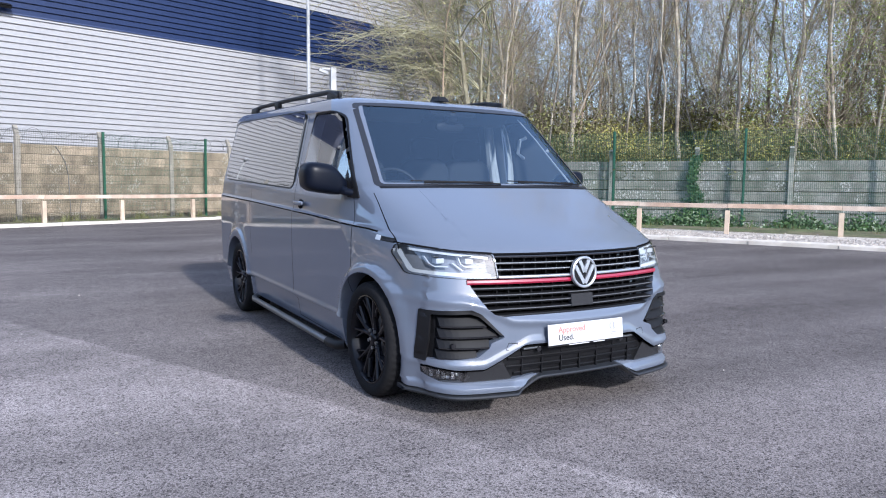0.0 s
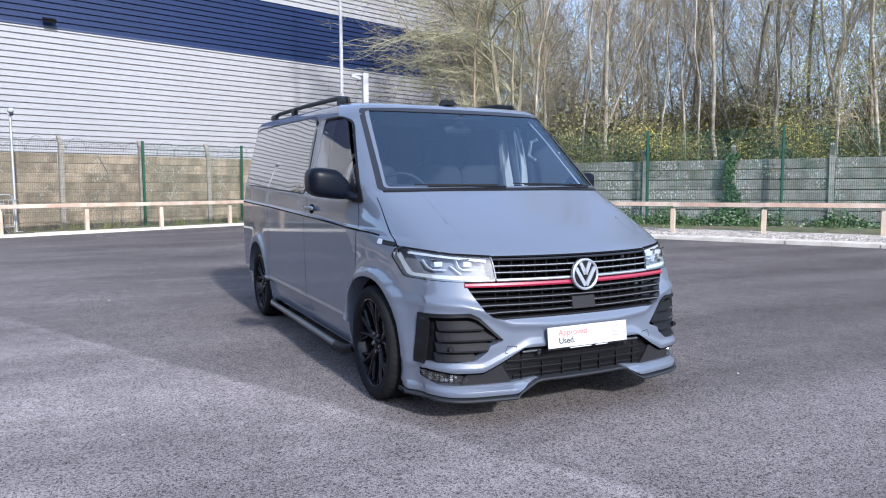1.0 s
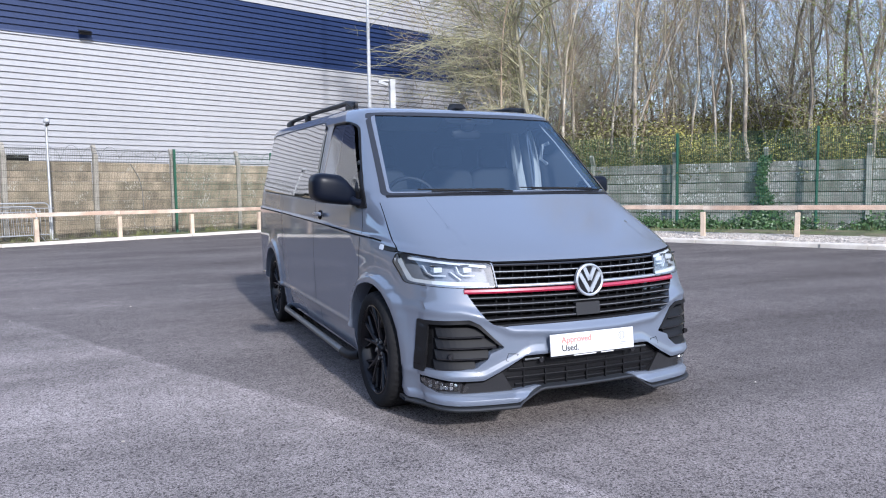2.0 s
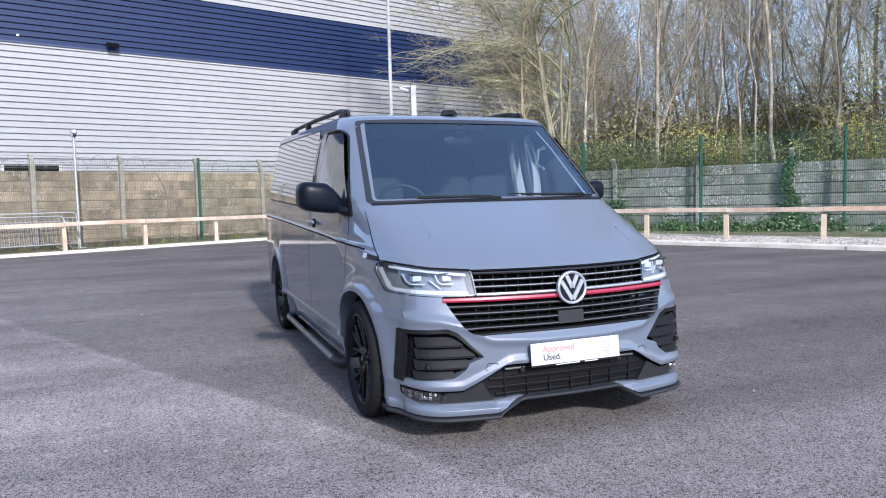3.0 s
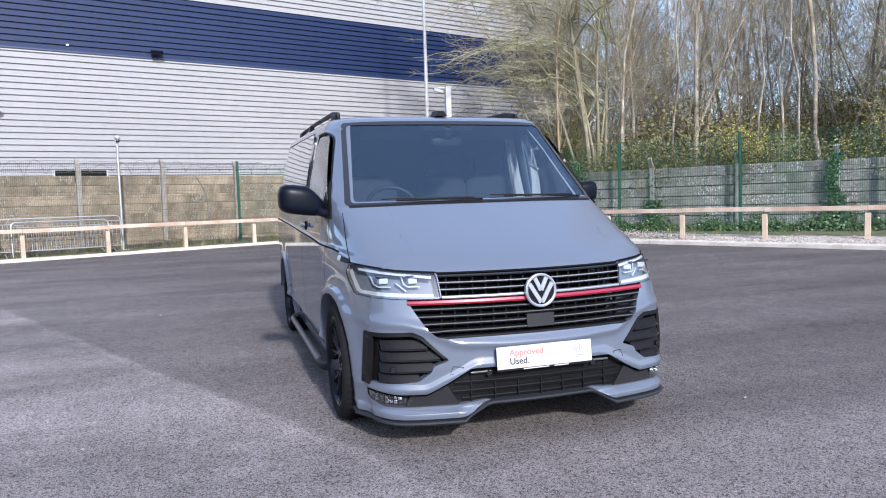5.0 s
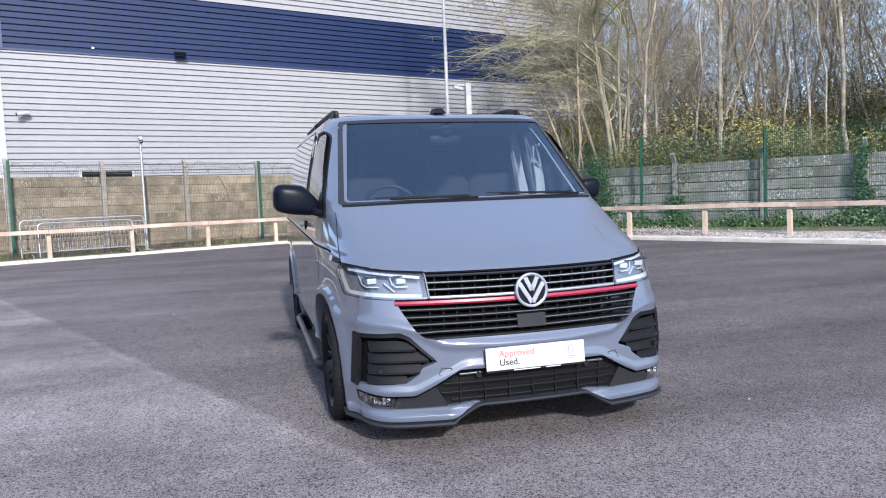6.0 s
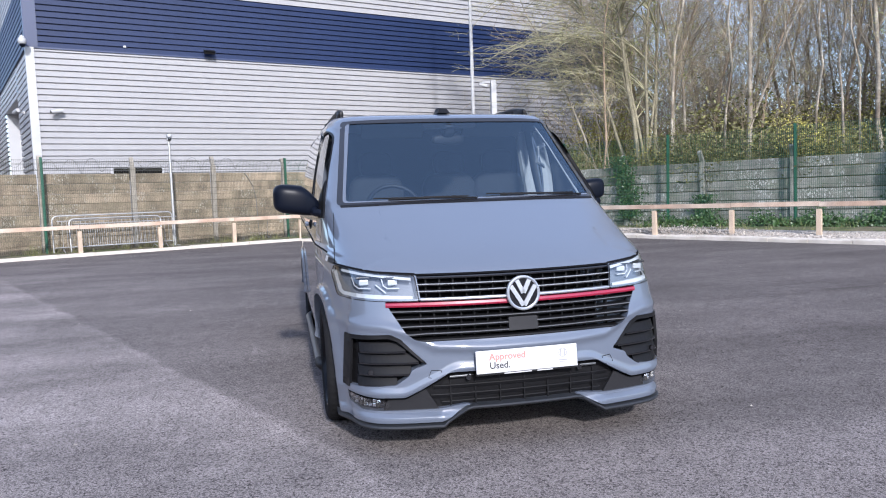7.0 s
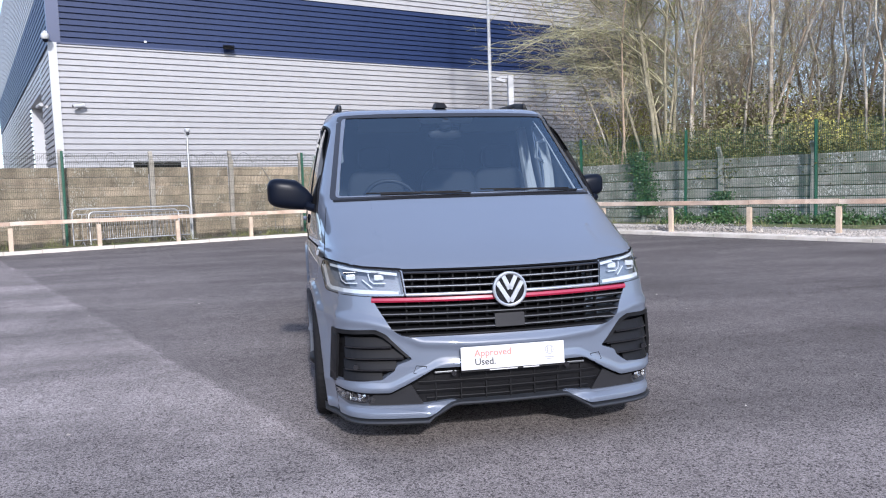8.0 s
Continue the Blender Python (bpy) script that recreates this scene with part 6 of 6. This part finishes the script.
def woods():
    rnd = random.Random(77)
    spots = []
    for band, (b0, b1, count, s0, s1) in enumerate(((1.2, 5, 38, -7, 18), (5, 11, 54, -9, 24), (11, 20, 40, -15, 32), (20, 34, 36, -26, 42))):
        tries = 0
        made = 0
        while made < count and tries < 4000:
            tries += 1
            s, b = rnd.uniform(s0, s1), rnd.uniform(b0, b1)
            if any((s - u) ** 2 + (b - v) ** 2 < (1.0 if band < 2 else 1.6) for u, v in spots):
                continue
            p = RIGHT[0] + RIGHT[1] * s - RIGHT[2] * b
            q = B_M.inverted() @ p
            if q.y > -3.0 and q.x < 33.0:
                continue
            if s > 2 and band > 1 and rnd.random() < 0.7:
                continue
            spots.append((s, b))
            made += 1
            if s > 4.5 and rnd.random() < 0.7:
                k = rnd.choice((2, 5, 8, 8))
            else:
                k = rnd.choice((0, 1, 2, 3, 4, 5, 6, 6, 7, 7) if band < 2 else (0, 1, 2, 3, 3, 4, 4, 6, 7))
            copy_thing(KINDS[k], on_right(s, b, rnd.uniform(0, 360))).scale = [UNIT * rnd.uniform(0.8, 1.2)] * 3

    for _ in range(8):
        copy_thing(KINDS[5], on_right(rnd.uniform(5, 15), rnd.uniform(1.4, 4.5), rnd.uniform(0, 360))).scale = [UNIT * rnd.uniform(1.1, 1.5)] * 3


woods()

# the spreading willow by the corner
def willow():
    """Upright stems in a clump, and long limbs that arch over towards the warehouse, hung with fine twigs."""
    rnd = random.Random(35)
    stems, fine, spots = [], [], []
    over = Vector((-0.88, 0.46, 0))

    def arch(p, heading, length, rise, r, sides=5, n=9):
        """A limb that climbs, bends over and droops."""
        pts, rad, q = [p.copy()], [r], p.copy()
        for i in range(n):
            t = i / (n - 1)
            d = (heading + Vector((0, 0, rise * (1 - 1.9 * t))) + Vector((rnd.uniform(-0.16, 0.16), rnd.uniform(-0.16, 0.16), rnd.uniform(-0.1, 0.1)))).normalized()
            q = q + d * (length / n)
            pts.append(q.copy())
            rad.append(max(0.004, r * (1 - 0.85 * (i + 1) / n)))
        return pts, rad, tube(pts, rad, sides, False)

    for k in range(7):
        a = rnd.uniform(0, 2 * math.pi)
        p = Vector((0.35 * math.cos(a), 0.35 * math.sin(a), -0.1))
        lean = Vector((rnd.uniform(-0.10, 0.10), rnd.uniform(-0.10, 0.10), 0)) + over * rnd.choice((0.0, 0.05, 0.16))
        h = rnd.uniform(9.0, 12.0)
        pts, q, d = [p], p.copy(), (Vector((0, 0, 1)) + lean).normalized()
        for i in range(10):
            d = (d + Vector((rnd.uniform(-0.08, 0.08), rnd.uniform(-0.08, 0.08), 0.05))).normalized()
            q = q + d * (h / 10)
            pts.append(q.copy())
        r0 = rnd.uniform(0.05, 0.10)
        stems.append(tube(pts, [r0 * (1 - 0.085 * i) for i in range(11)], 7, False))
        for _ in range(14):
            f = rnd.uniform(0.36, 0.95) * 10
            j = min(int(f), 9)
            b = pts[j].lerp(pts[j + 1], f - j)
            ang = rnd.gauss(0, 0.75) if rnd.random() < 0.72 else rnd.uniform(0, 6.28)
            heading = Matrix.Rotation(ang, 3, "Z") @ over
            lp, lr, g = arch(b, heading, rnd.uniform(2.2, 6.2), rnd.uniform(0.6, 1.5), r0 * rnd.uniform(0.22, 0.42))
            fine.append(g)
            for _ in range(14):
                i = rnd.randint(2, 8)
                tw = lp[i].lerp(lp[i + 1], rnd.random())
                hd = (heading * rnd.uniform(0.1, 1.0) + Vector((rnd.uniform(-0.7, 0.7), rnd.uniform(-0.7, 0.7), 0))).normalized()
                tp, _, g = arch(tw, hd, rnd.uniform(0.5, 1.5), rnd.uniform(-0.2, 0.7), 0.008, 3, 4)
                fine.append(g)
                spots += tp[1:]
                for _ in range(4):
                    m = rnd.choice(tp[1:4])
                    e = m + Vector((rnd.gauss(0, 0.22), rnd.gauss(0, 0.22), rnd.uniform(-0.30, 0.18)))
                    fine.append(tube([m, e], [0.0045, 0.003], 3, False))
                    spots.append(e)
    root = tagged(empty("willow_tree", pose(10.25, 18.05, 0)), "many-stemmed spreading willow with arching pale twigs in bud", "tree")
    obj("trunk", join(*stems), willow_bark, root, smooth=True, sharp=80)
    obj("bough", join(*fine), willow_twig, root, "long arching olive twigs", smooth=True, sharp=80)
    obj("crown", leaf_sheet(rnd, spots, 13000, 0.017, 0.05), leaf_olive, root)


willow()


def bush_mesh(seed, r, h, n, leaf, stems=26):
    rnd = random.Random(seed)
    V, F, st = [], [], []
    ends = []
    for _ in range(stems):
        a, t = rnd.uniform(0, 2 * math.pi), rnd.uniform(0.2, 1.0)
        top = Vector((r * t * math.cos(a), r * t * math.sin(a), h * rnd.uniform(0.55, 1.0)))
        mid = top * 0.5 + Vector((rnd.uniform(-0.1, 0.1), rnd.uniform(-0.1, 0.1), 0.1))
        st.append(tube([(top.x * 0.15, top.y * 0.15, 0), mid, top], [0.014, 0.009, 0.004], 3, False))
        ends += [(mid, top)] * 1
    for _ in range(n):
        a, b = rnd.choice(ends)
        c = a.lerp(b, rnd.uniform(-0.4, 1.05)) + Vector((rnd.gauss(0, 0.13), rnd.gauss(0, 0.13), rnd.gauss(0, 0.10)))
        if c.z < 0.02:
            c.z = 0.02 + 0.1 * rnd.random()
        u = Vector((rnd.uniform(-1, 1), rnd.uniform(-1, 1), rnd.uniform(-0.6, 0.8))).normalized()
        v = u.orthogonal().normalized()
        s = leaf * rnd.uniform(0.6, 1.4)
        o = len(V)
        V += [tuple(c - u * s), tuple(c - v * s * 0.5), tuple(c + u * s), tuple(c + v * s * 0.5)]
        F.append((o, o + 1, o + 2, o + 3))
    return join(*st), (V, F)


def bushes():
    rnd = random.Random(41)
    kinds = []
    for i, (sd, r, h, n, leafm, lab) in enumerate(((51, 0.9, 2.6, 1200, leaf_dark, "tangled green undergrowth shrub"), (52, 1.1, 3.0, 1350, leaf_dark, "tall dark olive undergrowth shrub"),
                                                    (53, 0.9, 3.1, 1200, leaf_yellow, "undergrowth shrub in yellow blossom"), (54, 1.2, 2.6, 1500, leaf_dark, "low bramble thicket behind the wall"))):
        w, l = bush_mesh(sd, r, h, 2 * n, 0.033, 34)
        root = tagged(empty("shrub", on_right(-2 + 2.4 * i, 1.3)), lab, "shrub", "undergrowth behind the wall")
        obj("stem", w, shrub_stem, root)
        obj("foliage", l, leafm, root)
        kinds.append(root)
    for i in range(190):
        k = rnd.choice((0, 0, 0, 1, 1, 2, 2, 3, 3, 3))
        s, b = rnd.uniform(-9.0, 20), rnd.choice((rnd.uniform(0.9, 2.5), rnd.uniform(2.5, 14)))
        copy_thing(kinds[k], on_right(s, b, rnd.uniform(0, 360))).scale = [UNIT * rnd.uniform(0.8, 1.25)] * 3

    for _ in range(34):
        k = rnd.choice((0, 2, 2, 3))
        copy_thing(kinds[k], on_right(rnd.uniform(-9.0, 12), rnd.uniform(2.0, 9), rnd.uniform(0, 360))).scale = [UNIT * rnd.uniform(1.35, 1.8)] * 3


bushes()


def wall_ivy():
    """Ivy climbing one post of the panel wall, and low creepers along its foot."""
    rnd = random.Random(61)
    V, F = [], []

    def leaf_at(s, out, z, size):
        c = Vector((s, -out, z))
        u = Vector((rnd.uniform(-1, 1), rnd.uniform(-0.5, 0.5), rnd.uniform(-1, 0.4))).normalized()
        v = (u.cross(Vector((0, -1, 0.3)))).normalized()
        o = len(V)
        V.extend([tuple(c - u * size), tuple(c - v * size * 0.7), tuple(c + u * size), tuple(c + v * size * 0.7)])
        F.append((o, o + 1, o + 2, o + 3))
    for _ in range(1500):
        z = 2.25 * rnd.random() ** 0.9
        w = 0.10 + 0.40 * max(0, math.sin(z * 2.3 + 0.4)) * rnd.random()
        leaf_at(2.52 + rnd.gauss(0, w * 0.7) + 0.1 * math.sin(3 * z), rnd.uniform(-0.10, 0.10), z, rnd.uniform(0.025, 0.05))
    for _ in range(1500):
        z = 0.4 + 2.0 * rnd.random()
        leaf_at(-5.0 + rnd.gauss(0, 0.22) + 0.15 * math.sin(2 * z), rnd.uniform(-0.10, 0.12), z, rnd.uniform(0.025, 0.05))
    for _ in range(900):
        z = 0.1 + 1.0 * rnd.random()
        leaf_at(-2.45 + rnd.gauss(0, 0.16), rnd.uniform(-0.05, 0.15), z, rnd.uniform(0.025, 0.05))
    for _ in range(9000):
        c = rnd.choice((-3.4, -2.4, -0.4, 0.6, 1.6, 2.4, 3.0, 5.3, 7.0))
        s = c + rnd.gauss(0, 0.45)
        leaf_at(s, rnd.uniform(0.0, 0.45), 0.12 + abs(rnd.gauss(0, 0.22)) * (0.5 + 0.5 * math.sin(s * 2.1) ** 2), rnd.uniform(0.025, 0.05))
    ob = obj("ivy", (V, F), ivy_mat)
    ob.matrix_basis = frame_of(RIGHT, 0, -0.05)
    tagged(ob, "dark green ivy climbing the concrete panel wall", "ivy", kind="stuff")


wall_ivy()


def weeds():
    rnd = random.Random(71)
    for name, line, o0, o1, s0, s1, n, label in (("weeds_left", LEFT, 0.05, 0.75, -14, 9, 1500, "dry grass tufts along the fence foot"), ("weeds_right", RIGHT, 0.1, 1.6, -9, 14, 1800, "thin grass and weeds on the verge")):
        V, F = [], []
        for _ in range(n // 12):
            cs, co = rnd.uniform(s0, s1), o0 + (o1 - o0) * rnd.random() ** 2
            hh = rnd.uniform(0.10, 0.38)
            for _ in range(12):
                p = line[0] + line[1] * (cs + rnd.gauss(0, 0.07)) + line[2] * (co + rnd.gauss(0, 0.06))
                a = rnd.uniform(0, 6.28)
                w = Vector((math.cos(a), math.sin(a), 0)) * 0.006
                tip = Vector((rnd.gauss(0, 0.08), rnd.gauss(0, 0.08), hh * rnd.uniform(0.6, 1.1)))
                o = len(V)
                V += [tuple(p - w + Vector((0, 0, 0.08))), tuple(p + w + Vector((0, 0, 0.08))), tuple(p + tip + Vector((0, 0, 0.08)))]
                F.append((o, o + 1, o + 2))
        tagged(obj(name, (V, F), dry_grass), label, "weeds", kind="stuff")


weeds()


def stones():
    rnd = random.Random(81)
    V, F = [], []
    for _ in range(6500):
        s = rnd.uniform(-7, 13)
        o = -0.50 - abs(rnd.gauss(0, 0.36))
        p = EDGE[0] + EDGE[1] * s + EDGE[2] * o
        r = rnd.uniform(0.010, 0.034)
        z = 0.055 - 0.07 * o + rnd.uniform(0, 0.05) * math.exp(-((s + 4.0) / 1.5) ** 2) * 3
        k = len(V)
        q = [Vector((1, 0, 0)), Vector((0, 1, 0)), Vector((-1, 0, 0)), Vector((0, -1, 0)), Vector((0, 0, 0.9)), Vector((0, 0, -0.6))]
        rot = Euler((rnd.uniform(0, 6), rnd.uniform(0, 6), rnd.uniform(0, 6))).to_matrix()
        V += [tuple(p + Vector((0, 0, z)) + (rot @ v) * r * rnd.uniform(0.7, 1.2)) for v in q]
        F += [(k + a, k + b, k + 4) for a, b in ((0, 1), (1, 2), (2, 3), (3, 0))] + [(k + b, k + a, k + 5) for a, b in ((0, 1), (1, 2), (2, 3), (3, 0))]
    tagged(obj("gravel", (V, F), gravel_mat), "scattered pale stones on the verge", "gravel", kind="stuff")


stones()


def chips():
    """A few pale stone chips lying on the tarmac."""
    rnd = random.Random(91)
    V, F = [], []
    for _ in range(90):
        x, y = rnd.uniform(-6, 6), rnd.uniform(-2.5, 12)
        r = rnd.uniform(0.005, 0.014)
        k = len(V)
        V += [(x + r, y, 0.001), (x, y + r * 0.8, 0.001), (x - r * 0.9, y, 0.001), (x, y - r, 0.001), (x, y, r * 0.9)]
        F += [(k, k + 1, k + 4), (k + 1, k + 2, k + 4), (k + 2, k + 3, k + 4), (k + 3, k, k + 4)]
    tagged(obj("stone_chips", (V, F), gravel_mat), "pale stone chips lying on the tarmac", "gravel", kind="stuff")


chips()


def far_woods():
    """Thin stems and twigs filling the depth of the wood."""
    rnd = random.Random(101)
    V, F = [], []
    while len(F) < 125000:
        s, k = rnd.uniform(-28, 42), 4 + 32 * rnd.random()
        p = RIGHT[0] + RIGHT[1] * s - RIGHT[2] * k
        q = B_M.inverted() @ p
        if (q.y > -2.5 and q.x < 31.5) or q.x < 18:
            continue
        low = rnd.random() < 0.66
        if s > 2 and (not low or rnd.random() < 0.4):
            continue
        base = 1.6 + 4.2 * rnd.random() if low else 3.0 + 10.0 * rnd.random()
        for _ in range(14):
            c = p + Vector((rnd.gauss(0, 0.5), rnd.gauss(0, 0.5), base + rnd.gauss(0, 0.6)))
            d = Vector((rnd.gauss(0, 0.6), rnd.gauss(0, 0.6), rnd.uniform(0.1, 1.0))).normalized() * rnd.uniform(0.25, 0.8)
            w = d.orthogonal().normalized() * rnd.uniform(0.003, 0.008) * (1 + k / 16)
            e = d.cross(w).normalized() * w.length
            o = len(V)
            V += [tuple(c - d - w), tuple(c - d + w), tuple(c + d), tuple(c - d - e), tuple(c - d + e)]
            F += [(o, o + 1, o + 2), (o + 3, o + 4, o + 2)]
    tagged(obj("brushwood", (V, F), brush_brown), "dense brown twigs and brushwood filling the wood", "brushwood", kind="stuff")


far_woods()
